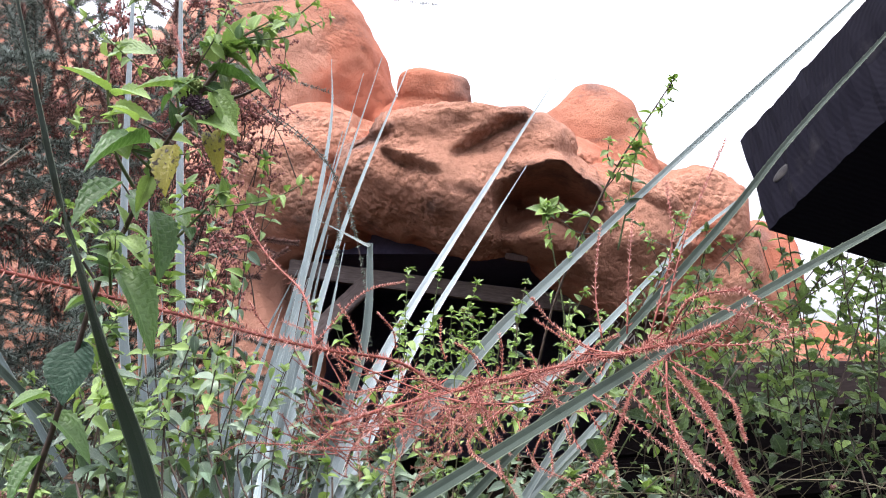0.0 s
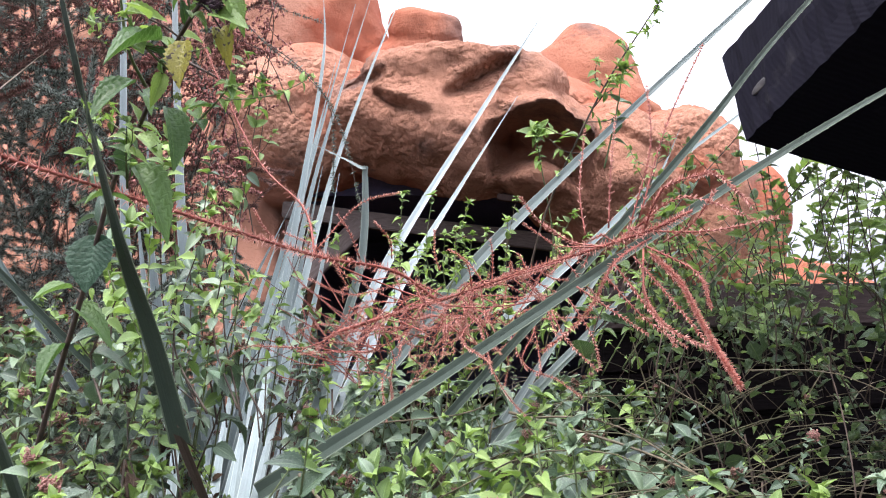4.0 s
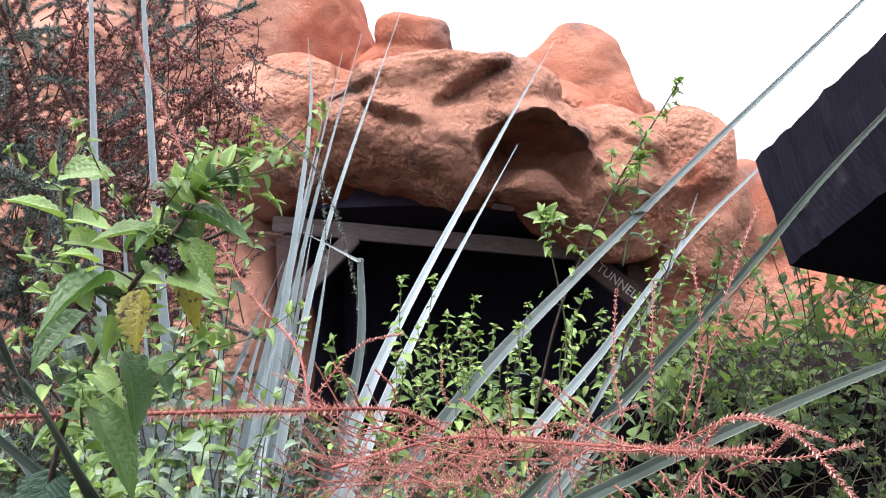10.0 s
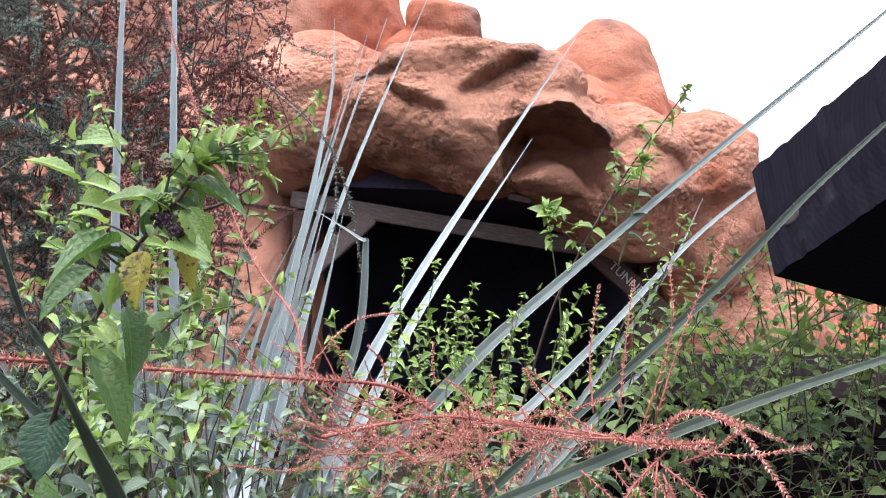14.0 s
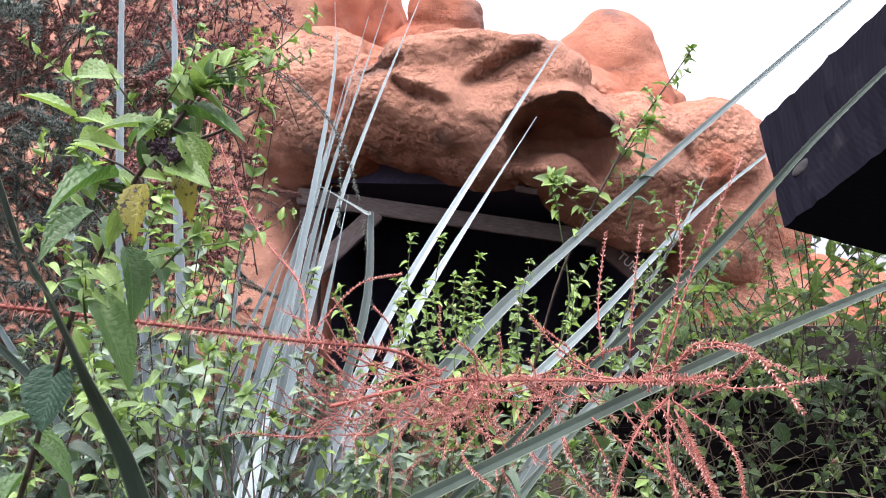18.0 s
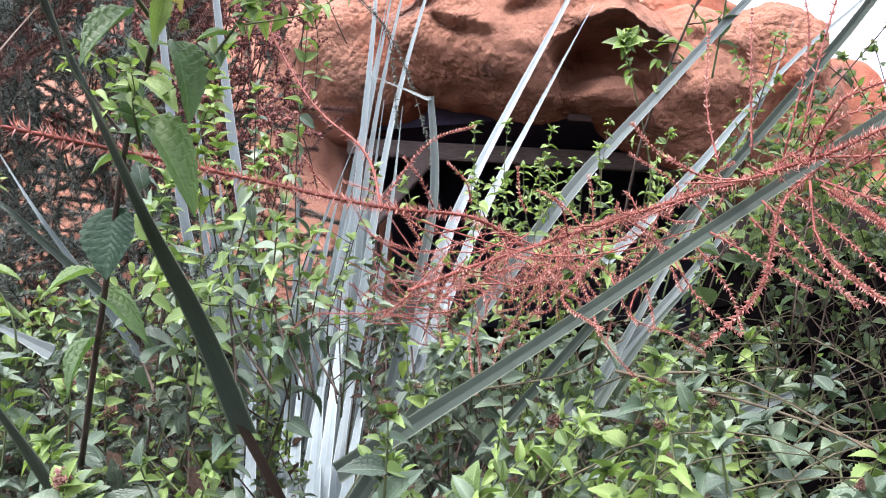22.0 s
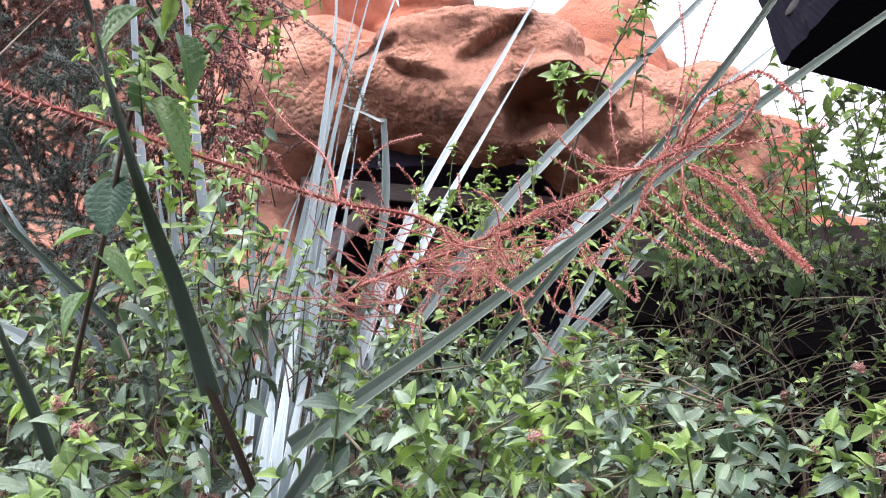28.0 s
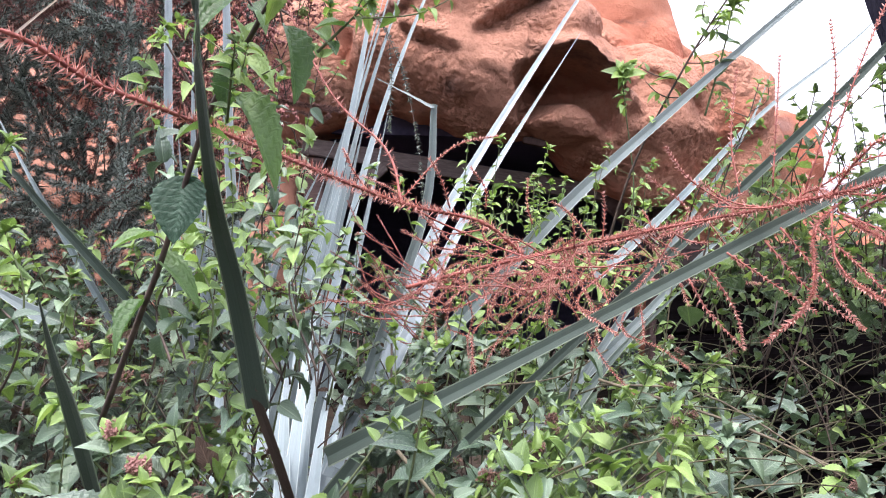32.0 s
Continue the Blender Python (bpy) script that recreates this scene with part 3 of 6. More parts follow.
rock_n = len(rock_me.vertices)
rock_co, rock_no = np.empty(rock_n * 3), np.empty(rock_n * 3)
rock_me.vertices.foreach_get("co", rock_co)
rock_me.vertex_normals.foreach_get("vector", rock_no)
rock_co, rock_no = rock_co.reshape(-1, 3), rock_no.reshape(-1, 3)
for i in range(rock_n):
    p = Vector(rock_co[i])
    n = Vector(rock_no[i])
    q = p * 1.1
    k = 0.07 * noise.noise(q * 1.1) + 0.045 * noise.noise(q * 2.6) + 0.016 * noise.noise(q * 6.5)
    d = n * k
    if n.y < 0.4 and p.y < 7.5 and -1.2 < p.x < 2.8:
        pebbly = min(1.0, max(0.1, 0.55 + 2.2 * noise.noise(p * 1.9 + Vector((3.1, 0, 0)))))
        d += n * (0.010 * noise.noise(q * 10) + pebbly * 0.016 * noise.noise(q * 22))
        wob = noise.noise_vector(p * 3.3) * 0.045 + noise.noise_vector(p * 9) * 0.02
        gx, gz = p.x + wob.x, p.z + wob.z
        u = (p.x + wob.x - 0.85) / 0.46
        rim_z = 3.06 - 0.17 * max(0, p.x - 0.85) - 0.20 * u * u
        if abs(u) < 1:
            below = rim_z - gz
            side = 1 - u ** 4
            if below > 0:
                d.y += 0.72 * min(1, below / 0.08) ** 1.2 * math.exp(-(max(0, below - 0.28) / 0.14) ** 2) * side
            else:
                d.y -= 0.11 * math.exp(below / 0.16) * side
        d.y += 0.15 * crease(gx, gz, (-0.52, 3.25), (-0.05, 2.99), 0.04, 0.06)
        d.y += 0.17 * crease(gx, gz, (0.10, 3.25), (0.70, 3.53), 0.05, 0.10)
        d.y += 0.10 * crease(gx, gz, (-0.78, 3.34), (-0.42, 3.42), 0.04, 0.05)
        d.y += 0.04 * crease(gx, gz, (0.05, 2.90), (0.34, 2.82), 0.05, 0.10)
        d.y += 0.07 * crease(gx, gz, (1.50, 2.98), (2.05, 2.70), 0.05, 0.10)
        if p.z > 3.57 and -0.8 < p.x < 0.80 and p.y < 7.3:
            d.z -= 0.75 * (p.z - 3.57)
    rock_co[i] = p + d
rock_me.vertices.foreach_set("co", rock_co.ravel())
rock_me.polygons.foreach_set("use_smooth", [True] * len(rock_me.polygons))
rock_me.update()
rock_me.materials.clear()
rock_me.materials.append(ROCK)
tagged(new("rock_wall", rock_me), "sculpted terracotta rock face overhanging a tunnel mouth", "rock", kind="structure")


def box_bm(size, bevel=0.008, seed=0, rough=0.0, cuts=0):
    bm = bmesh.new()
    bmesh.ops.create_cube(bm, size=1.0)
    for v in bm.verts:
        v.co = Vector((v.co.x * size[0], v.co.y * size[1], v.co.z * size[2]))
    if cuts:
        long_edges = [e for e in bm.edges if e.calc_length() > 0.6 * max(size)]
        bmesh.ops.subdivide_edges(bm, edges=long_edges, cuts=cuts, use_grid_fill=True)
    bmesh.ops.bevel(bm, geom=list(bm.edges), offset=bevel, segments=2, affect="EDGES")
    if rough:
        for v in bm.verts:
            v.co += rough * noise.noise_vector(v.co * 14 + Vector((seed, 0, 0)))
    return bm


# tunnel lining: a dark box that goes back into the hill
for part_name, (x0, x1, y0, y1, z0, z1) in zip(("wall_west", "wall_east", "wall_back", "ceiling_tunnel"), ((-1.62, -1.42, 7.80, 13, -0.02, 2.6), (2.05, 2.3, 7.65, 13, -0.02, 2.6), (-1.75, 2.3, 13, 13.2, -0.02, 2.8), (-1.75, 2.3, 7.45, 13.2, 2.5, 2.75))):
    lining = bmesh.new()
    res = bmesh.ops.create_cube(lining, size=1.0)
    for v in res["verts"]:
        v.co = Vector(((x0 + x1) / 2 + v.co.x * (x1 - x0), (y0 + y1) / 2 + v.co.y * (y1 - y0), (z0 + z1) / 2 + v.co.z * (z1 - z0)))
    lining_me = bpy.data.meshes.new("tunnel_lining")
    lining.to_mesh(lining_me)
    lining.free()
    lining_me.materials.append(CAVE)
    tagged(new(part_name, lining_me), "black unlit tunnel lining inside the rock", "tunnel wall", kind="structure")

# timber portal: posts, lintel, corner braces; the lintel sags to one side
portal = root("tunnel_portal", (0.3, 7.45, 0), "weathered mine-style timber frame around the tunnel mouth, one brace lettered", "tunnel frame")


def beam_between(name, a, b, wide, deep, mat, parent, label="", seed=0):
    a, b = Vector(a), Vector(b)
    bm = box_bm(((b - a).length, deep, wide), 0.012, seed, 0.006, 6)
    x = (b - a).normalized()
    y = Vector((0, 1, 0)) - x * x.y
    y.normalize()
    z = x.cross(y)
    m = Matrix((x, y, z)).transposed().to_4x4()
    m.translation = (a + b) / 2
    return part(name, bm, mat, parent, label, m)


beam_between("lintel", (-1.42, 7.38, 2.36), (2.0, 7.62, 1.94), 0.15, 0.20, PORTAL_WOOD, portal, "grey weathered lintel beam", 1)
beam_between("post", (-1.30, 7.38, -0.02), (-1.30, 7.38, 2.25), 0.18, 0.20, POST_WOOD, portal, "", 2)
beam_between("post", (1.92, 7.60, -0.02), (1.92, 7.60, 1.88), 0.18, 0.20, POST_WOOD, portal, "", 3)
beam_between("brace", (-1.26, 7.30, 1.66), (-0.68, 7.32, 2.22), 0.16, 0.14, PORTAL_WOOD, portal, "", 4)
beam_between("brace", (1.40, 7.42, 1.97), (2.08, 7.50, 1.41), 0.19, 0.14, POST_WOOD, portal, "", 5)
font = bpy.data.curves.new("lettering", "FONT")
font.body, font.size, font.extrude, font.align_x = "TUNNEL", 0.118, 0.002, "LEFT"
lett = new("lettering", font)
bpy.context.view_layer.update()
lett_me = bpy.data.meshes.new_from_object(lett.evaluated_get(bpy.context.evaluated_depsgraph_get()))
bpy.data.objects.remove(lett)
lett_me.materials.clear()
lett_me.materials.append(LETTER)
bx = Vector((0.66, 0.08, -0.545)).normalized()
up_ = Vector((-bx.z, 0, bx.x)).normalized()
nz = bx.cross(up_).normalized()
lm = Matrix((bx, up_, nz)).transposed().to_4x4()
lm.translation = Vector((1.505, 7.345, 1.840))
part_mesh("lettering", lett_me, portal, "faded white painted letters", lm)

# ---- black sloping timber close by, on a post beside the walk ----
D = Vector((0.344, -0.806, 0.482)).normalized()
END = Vector((0.0026, 0.092, 0.151))
SKEW = END.dot(D)
Hh = (END - D * SKEW).normalized()
Ee = D.cross(Hh)
if Ee.x < 0:
    Ee = -Ee
corner = Vector((0.444, 1.075, 1.677))
timber = root("sloping_timber", (0.98, 0.86, 0.0), "black-stained rough-sawn sloping timber on a post", "timber beam")
slab = bmesh.new()
NL = 130
# length and width run on out of view, added to shade the bed
LEN, HGT, WID = 1.6, (END - D * SKEW).length, 1.4
ring = []
for i in range(NL + 1):
    s = LEN * i / NL
    row = []
    for (h, e) in ((0, 0), (0.25, 0), (0.5, 0), (0.75, 0), (1, 0), (1, 1), (0.5, 1), (0, 1)):
        jag = 0.013 * noise.noise(Vector((s * 70, h * 3, e))) + (0.007 if (h == 1 and noise.noise(Vector((s * 33, 5, e))) > 0.1) else 0)
        cut = SKEW * h if i == 0 else 0
        p = corner + D * (s + cut) + Hh * (h * HGT + (jag if h == 1 else 0)) + Ee * (e * WID + (jag * 0.4 if e == 0 else 0))
        row.append(slab.verts.new(p))
    ring.append(row)
for i in range(NL):
    for k in range(8):
        slab.faces.new([ring[i][k], ring[i][(k + 1) % 8], ring[i + 1][(k + 1) % 8], ring[i + 1][k]])
slab.faces.new(ring[0][::-1])
slab.faces.new(ring[-1])
bmesh.ops.recalc_face_normals(slab, faces=slab.faces)
slab_me = bpy.data.meshes.new("plank")
rotm = Matrix((Ee, D, Hh)).transposed().to_4x4()
rotm.translation = corner
slab.transform(rotm.inverted())
slab.to_mesh(slab_me)
slab.free()
slab_me.materials.append(BLACK_TIMBER)
part_mesh("plank", slab_me, timber, "black-stained board with growth rings", rotm)
knot = bmesh.new()
bmesh.ops.create_uvsphere(knot, u_segments=14, v_segments=8, radius=1.0)
for v in knot.verts:
    v.co = Vector((v.co.x * 0.0025, v.co.y * 0.019, v.co.z * 0.008))
part("knot", knot, KNOT, timber, "raised grey knot", rotm @ Matrix.Translation((0.0, 0.052, 0.062)))
part("post", box_bm((0.12, 0.12, 2.05), 0.008, 3, 0.003, 4), BLACK_TIMBER, timber, "", Matrix.Translation((0.98, 0.86, 1.0)))

# ---- rails behind the planting at one side, lower boards blackened as painted shade ----
rail_fence = root("rail_fence", (1.2, 2.15, 0), "weathered timber rail fence behind the shrubs, lower boards coloured as shade", "fence")
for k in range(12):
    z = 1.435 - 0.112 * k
    beam_between("rail", (0.40, 1.97 + 0.010 * (k % 2), z), (2.6, 2.52 + 0.010 * (k % 2), z + 0.02), 0.118, 0.04, RAIL_WOOD if k == 0 else SHADED_BOARD, rail_fence, "weathered grey-brown top board" if k == 0 else "", k)
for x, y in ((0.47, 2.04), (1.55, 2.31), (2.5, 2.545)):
    beam_between("post", (x, y, -0.02), (x, y, 1.46), 0.10, 0.08, SHADED_BOARD, rail_fence, "", x)

# small grey fitting fixed under the rock lip
fitting = root("wall_fitting", (0.62, 6.74, 2.37), "small grey metal fitting under the rock lip", "light fitting")
part("housing", box_bm((0.19, 0.10, 0.05), 0.008, 2), POST_WOOD, fitting, "grey box housing", Matrix.Translation((0.62, 6.74, 2.37)) @ Matrix.Rotation(radians(9), 4, "Y"))
part("bracket", box_bm((0.03, 0.04, 0.22), 0.004, 2), POST_WOOD, fitting, "", Matrix.Translation((0.60, 6.78, 2.50)))

# ---- sword-leaved plants ----


def blade_mesh(points, width, teeth=True, fold=0.22, n=26, taper=0.85):
    """Long stiff leaf with a V-shaped section of real thickness, hooked teeth along both margins."""
    path = smooth_path(points, n)
    tan = np.gradient(path, axis=0)
    acc = Acc()
    verts, uvs = [], []
    eye_side = np.array((0.0, -1.0, 0.35))
    for i in range(n):
        t = i / (n - 1)
        d = unit(tan[i])
        nrm = unit(eye_side - d * np.dot(eye_side, d))
        side = np.cross(d, nrm)
        w = 0.5 * width * min(1.0, max(0.05, (1 - t) / taper))
        th = 0.10 * w + 0.0004
        c = path[i]
        verts += [c - side * w + nrm * w * fold, c, c + side * w + nrm * w * fold,
                  c + side * w * 0.97 + nrm * (w * fold - th), c - nrm * th * 2.2, c - side * w * 0.97 + nrm * (w * fold - th)]
        uvs += [(0, t), (0.5, t), (1, t), (1, t), (0.5, t), (0, t)]
    faces = [(i * 6 + k, i * 6 + (k + 1) % 6, i * 6 + 6 + (k + 1) % 6, i * 6 + 6 + k) for i in range(n - 1) for k in range(6)]
    faces += [(5, 4, 3, 2, 1, 0)]
    acc.add(verts, faces, uvs)
    if teeth:
        v = np.array(verts).reshape(n, 6, 3)
        length = np.linalg.norm(np.diff(path, axis=0), axis=1).sum()
        for s in range(int(length / 0.019)):
            t = (s + 0.5) / (length / 0.019) * (n - 1)
            i = min(n - 2, int(t))
            fr = t - i
            for e, o in ((0, 1), (2, 1)):
                p = v[i, e] * (1 - fr) + v[i + 1, e] * fr
                out = unit(v[i, e] - v[i, o])
                d = unit(tan[i])
                acc.add([p - d * 0.0010, p + d * 0.0010, p + out * 0.0011 + d * 0.0014], [(0, 1, 2), (2, 1, 0)], [(0, 0)] * 3)
    return acc


def blade(plant, points, width, mat, label="", **kw):
    me = blade_mesh(points, width, **kw).mesh("blade", mat, False)
    return part_mesh("blade", me, plant, label)


far_sword = root("sword_leaf_plant", (-0.55, 2.25, 0.0), "tall blue-grey sword-leaved rosette with long narrow leaves", "plant", "sword plants")
near_sword = root("sword_leaf_plant", (-0.33, 1.62, 0.0), "sword-leaved rosette with long toothed leaves leaning out", "plant", "sword plants")
side_sword = root("sword_leaf_plant", (-0.75, 1.30, 0.0), "green sword-leaved rosette among low lantana", "plant", "sword plants")


def crown(plant, at, r, h):
    acc = Acc()
    path = smooth_path([(at[0], at[1], -0.02), (at[0] + 0.02, at[1], h * 0.5), at], 8)
    tube(acc, path, r, r * 0.8, 10)
    part_mesh("trunk", acc.mesh("trunk", STEM_BROWN), plant, "short brown fibrous trunk")


crown(far_sword, (-0.55, 2.25, 0.62), 0.06, 0.62)
crown(near_sword, (-0.33, 1.62, 0.80), 0.05, 0.80)
crown(side_sword, (-0.75, 1.30, 0.80), 0.05, 0.80)
blade(far_sword, [(-0.512, 2.180, 0.879), (-0.469, 2.200, 1.135), (-0.363, 2.250, 1.768), (-0.183, 2.300, 2.407)], 0.0336, BLADE_BLUE)
blade(far_sword, [(-0.566, 2.178, 0.880), (-0.515, 2.200, 1.134), (-0.400, 2.250, 1.704), (-0.238, 2.300, 2.356)], 0.0312, BLADE_BLUE)
blade(far_sword, [(-0.521, 2.130, 0.891), (-0.480, 2.150, 1.147), (-0.379, 2.200, 1.781), (-0.327, 2.250, 2.169), (-0.332, 2.280, 2.392)], 0.0288, BLADE_BLUE)
blade(far_sword, [(-0.486, 2.062, 0.909), (-0.433, 2.100, 1.161), (-0.295, 2.200, 1.815), (-0.071, 2.330, 2.476)], 0.0360, BLADE_BLUE)
blade(far_sword, [(-0.623, 2.172, 0.881), (-0.561, 2.200, 1.132), (-0.451, 2.250, 1.576), (-0.318, 2.300, 2.090)], 0.0360, BLADE_BLUE)
blade(far_sword, [(-0.605, 2.225, 0.852), (-0.549, 2.250, 1.105), (-0.438, 2.300, 1.607), (-0.304, 2.350, 2.192)], 0.0336, BLADE_BLUE)
blade(far_sword, [(-0.610, 2.150, 0.870), (-0.592, 2.150, 1.129), (-0.569, 2.150, 1.456), (-0.539, 2.150, 1.725)], 0.0360, BLADE_BLUE)
blade(far_sword, [(-0.615, 2.100, 0.889), (-0.556, 2.100, 1.142), (-0.488, 2.100, 1.435), (-0.423, 2.100, 1.642)], 0.0336, BLADE_BLUE)
blade(far_sword, [(-0.659, 2.100, 0.886), (-0.607, 2.100, 1.141), (-0.559, 2.100, 1.374), (-0.464, 2.100, 1.567)], 0.0312, BLADE_BLUE)
blade(far_sword, [(-0.696, 2.265, 0.820), (-0.649, 2.300, 1.073), (-0.581, 2.350, 1.437), (-0.439, 2.400, 1.773)], 0.0336, BLADE_BLUE)
blade(far_sword, [(-0.464, 2.118, 0.867), (-0.412, 2.150, 1.120), (-0.330, 2.200, 1.520), (-0.279, 2.250, 1.834)], 0.0312, BLADE_BLUE)
blade(far_sword, [(-0.566, 2.221, 0.823), (-0.509, 2.250, 1.075), (-0.410, 2.300, 1.511), (-0.342, 2.350, 1.873)], 0.0360, BLADE_BLUE)
blade(far_sword, [(-0.574, 2.045, 0.927), (-0.620, 2.000, 1.179), (-0.671, 1.950, 1.459), (-0.689, 1.950, 1.690)], 0.0336, BLADE_BLUE)
blade(far_sword, [(-0.557, 2.013, 0.876), (-0.506, 2.050, 1.128), (-0.438, 2.100, 1.465), (-0.355, 2.100, 1.718)], 0.0312, BLADE_BLUE)
blade(far_sword, [(-0.421, 1.369, 0.872), (-0.441, 1.600, 0.989), (-0.476, 2.000, 1.191), (-0.409, 2.050, 1.524)], 0.0360, BLADE_BLUE)
blade(far_sword, [(-0.376, 1.329, 0.868), (-0.394, 1.550, 1.004), (-0.426, 1.950, 1.251), (-0.366, 2.000, 1.618)], 0.0384, BLADE_BLUE)
blade(far_sword, [(-0.407, 1.315, 0.898), (-0.449, 1.550, 1.000), (-0.521, 1.950, 1.173), (-0.476, 2.000, 1.429)], 0.0360, BLADE_BLUE)
blade(far_sword, [(-0.360, 1.355, 0.898), (-0.384, 1.600, 0.982), (-0.423, 2.000, 1.119), (-0.344, 2.050, 1.406)], 0.0384, BLADE_BLUE)
blade(far_sword, [(-0.453, 1.413, 0.872), (-0.502, 1.650, 0.968), (-0.574, 2.000, 1.110), (-0.544, 2.000, 1.363)], 0.0336, BLADE_BLUE)
blade(far_sword, [(-0.352, 1.253, 0.947), (-0.397, 1.500, 1.015), (-0.470, 1.900, 1.126), (-0.446, 1.900, 1.312)], 0.0408, BLADE_BLUE)
blade(far_sword, [(-0.334, 1.301, 0.925), (-0.351, 1.550, 0.997), (-0.379, 1.950, 1.113), (-0.297, 2.000, 1.350)], 0.0336, BLADE_BLUE)
blade(far_sword, [(-0.496, 1.399, 0.829), (-0.545, 1.600, 0.986), (-0.631, 1.950, 1.260), (-0.600, 1.950, 1.671)], 0.0336, BLADE_BLUE)
blade(far_sword, [(-0.546, 1.490, 0.812), (-0.604, 1.700, 0.955), (-0.701, 2.050, 1.193), (-0.704, 2.050, 1.512)], 0.0312, BLADE_BLUE)
blade(far_sword, [(-0.329, 1.347, 0.921), (-0.339, 1.600, 0.980), (-0.355, 2.000, 1.074), (-0.267, 2.050, 1.246)], 0.0360, BLADE_BLUE)
blade(far_sword, [(-0.659, 1.849, 1.084), (-0.679, 1.800, 1.339), (-0.699, 1.750, 1.598), (-0.702, 1.720, 2.039), (-0.703, 1.720, 2.390), (-0.700, 1.740, 2.800)], 0.0260, BLADE_PALE, taper=0.75)
blade(far_sword, [(-0.540, 1.860, 1.136), (-0.557, 1.800, 1.388), (-0.571, 1.750, 1.598), (-0.582, 1.720, 1.976), (-0.598, 1.720, 2.389), (-0.615, 1.740, 2.750)], 0.0280, BLADE_PALE, taper=0.75)
blade(far_sword, [(-0.610, 1.880, 1.100), (-0.640, 1.840, 1.350), (-0.662, 1.800, 1.600), (-0.672, 1.790, 1.900)], 0.0320, BLADE_PALE, taper=0.7)
blade(far_sword, [(-0.680, 1.900, 1.242), (-0.710, 1.900, 1.500), (-0.735, 1.900, 1.714)], 0.0273, BLADE_PALE, taper=0.95)
blade(near_sword, [(-0.327, 1.622, 1.010), (-0.236, 1.700, 1.241), (-0.119, 1.800, 1.537), (0.142, 2.050, 1.995), (0.339, 2.150, 2.320)], 0.0374, BLADE_PALE)
blade(near_sword, [(-0.307, 1.615, 1.028), (-0.213, 1.750, 1.229), (-0.074, 1.950, 1.527), (0.071, 2.150, 1.781), (0.247, 2.300, 2.072)], 0.0352, BLADE_PALE)
blade(near_sword, [(-0.331, 1.693, 0.998), (-0.251, 1.650, 1.242), (-0.159, 1.600, 1.522), (-0.145, 1.570, 1.712), (-0.157, 1.570, 1.731), (-0.258, 1.620, 1.789)], 0.0250, BLADE_GREY)
blade(near_sword, [(-0.213, 1.545, 1.188), (-0.050, 1.480, 1.380), (0.086, 1.426, 1.540), (0.215, 1.400, 1.666), (0.388, 1.355, 1.828), (0.696, 1.283, 2.107), (0.900, 1.220, 2.300)], 0.0290, BLADE_GREY)
blade(near_sword, [(-0.149, 1.378, 1.072), (0.000, 1.260, 1.250), (0.308, 1.016, 1.618), (0.417, 0.930, 1.765), (0.507, 0.871, 1.871), (0.600, 0.800, 1.990)], 0.0154, BLADE_GREEN)
blade(near_sword, [(-0.278, 1.206, 1.160), (-0.243, 1.180, 1.184), (-0.133, 1.100, 1.259), (-0.026, 1.020, 1.332), (0.229, 0.785, 1.518), (0.360, 0.640, 1.610), (0.480, 0.520, 1.680)], 0.0286, BLADE_GREEN)
blade(near_sword, [(-0.128, 1.409, 0.996), (0.056, 1.500, 1.156), (0.258, 1.600, 1.332), (0.424, 1.700, 1.477), (0.595, 1.750, 1.604)], 0.0286, BLADE_GREY)
blade(near_sword, [(-0.105, 1.202, 0.981), (0.046, 1.350, 1.132), (0.199, 1.500, 1.285), (0.386, 1.600, 1.441)], 0.0264, BLADE_GREEN)
blade(near_sword, [(-0.350, 1.300, 0.987), (-0.195, 1.300, 1.196), (-0.138, 1.300, 1.273), (-0.091, 1.300, 1.332)], 0.0286, BLADE_GREEN)
blade(near_sword, [(0.071, 1.488, 1.142), (0.218, 1.550, 1.347), (0.454, 1.650, 1.675), (0.564, 1.750, 1.855)], 0.0154, BLADE_GREY)
blade(near_sword, [(0.115, 1.295, 1.423), (0.280, 1.450, 1.551), (0.552, 1.750, 1.772), (0.872, 2.000, 2.003), (1.290, 2.300, 2.371)], 0.0150, BLADE_GREY)
blade(near_sword, [(0.083, 1.638, 1.007), (0.273, 1.500, 1.119), (0.410, 1.400, 1.200), (0.479, 1.350, 1.245)], 0.0264, BLADE_GREY)
blade(side_sword, [(-0.270, 1.173, 0.939), (-0.304, 1.060, 1.150), (-0.330, 0.990, 1.278), (-0.331, 0.975, 1.300)], 0.0120, BLADE_DEAD, "shrivelled brown base", teeth=False, taper=0.2)
blade(side_sword, [(-0.330, 0.995, 1.272), (-0.332, 0.900, 1.398), (-0.330, 0.800, 1.495), (-0.305, 0.660, 1.588), (-0.284, 0.570, 1.635), (-0.285, 0.470, 1.800)], 0.0340, BLADE_GREEN, taper=1.2)
blade(side_sword, [(-0.537, 1.179, 0.915), (-0.500, 1.000, 1.100), (-0.461, 0.814, 1.293), (-0.446, 0.740, 1.362), (-0.431, 0.680, 1.419)], 0.0200, BLADE_GREEN, taper=0.5)
blade(side_sword, [(-0.737, 1.651, 1.242), (-0.824, 1.550, 1.465), (-0.867, 1.500, 1.575), (-0.948, 1.500, 1.719)], 0.0150, BLADE_BLUE)
blade(side_sword, [(-0.622, 1.473, 1.307), (-0.750, 1.350, 1.497), (-0.802, 1.300, 1.574), (-0.898, 1.300, 1.608)], 0.0160, BLADE_GREEN)
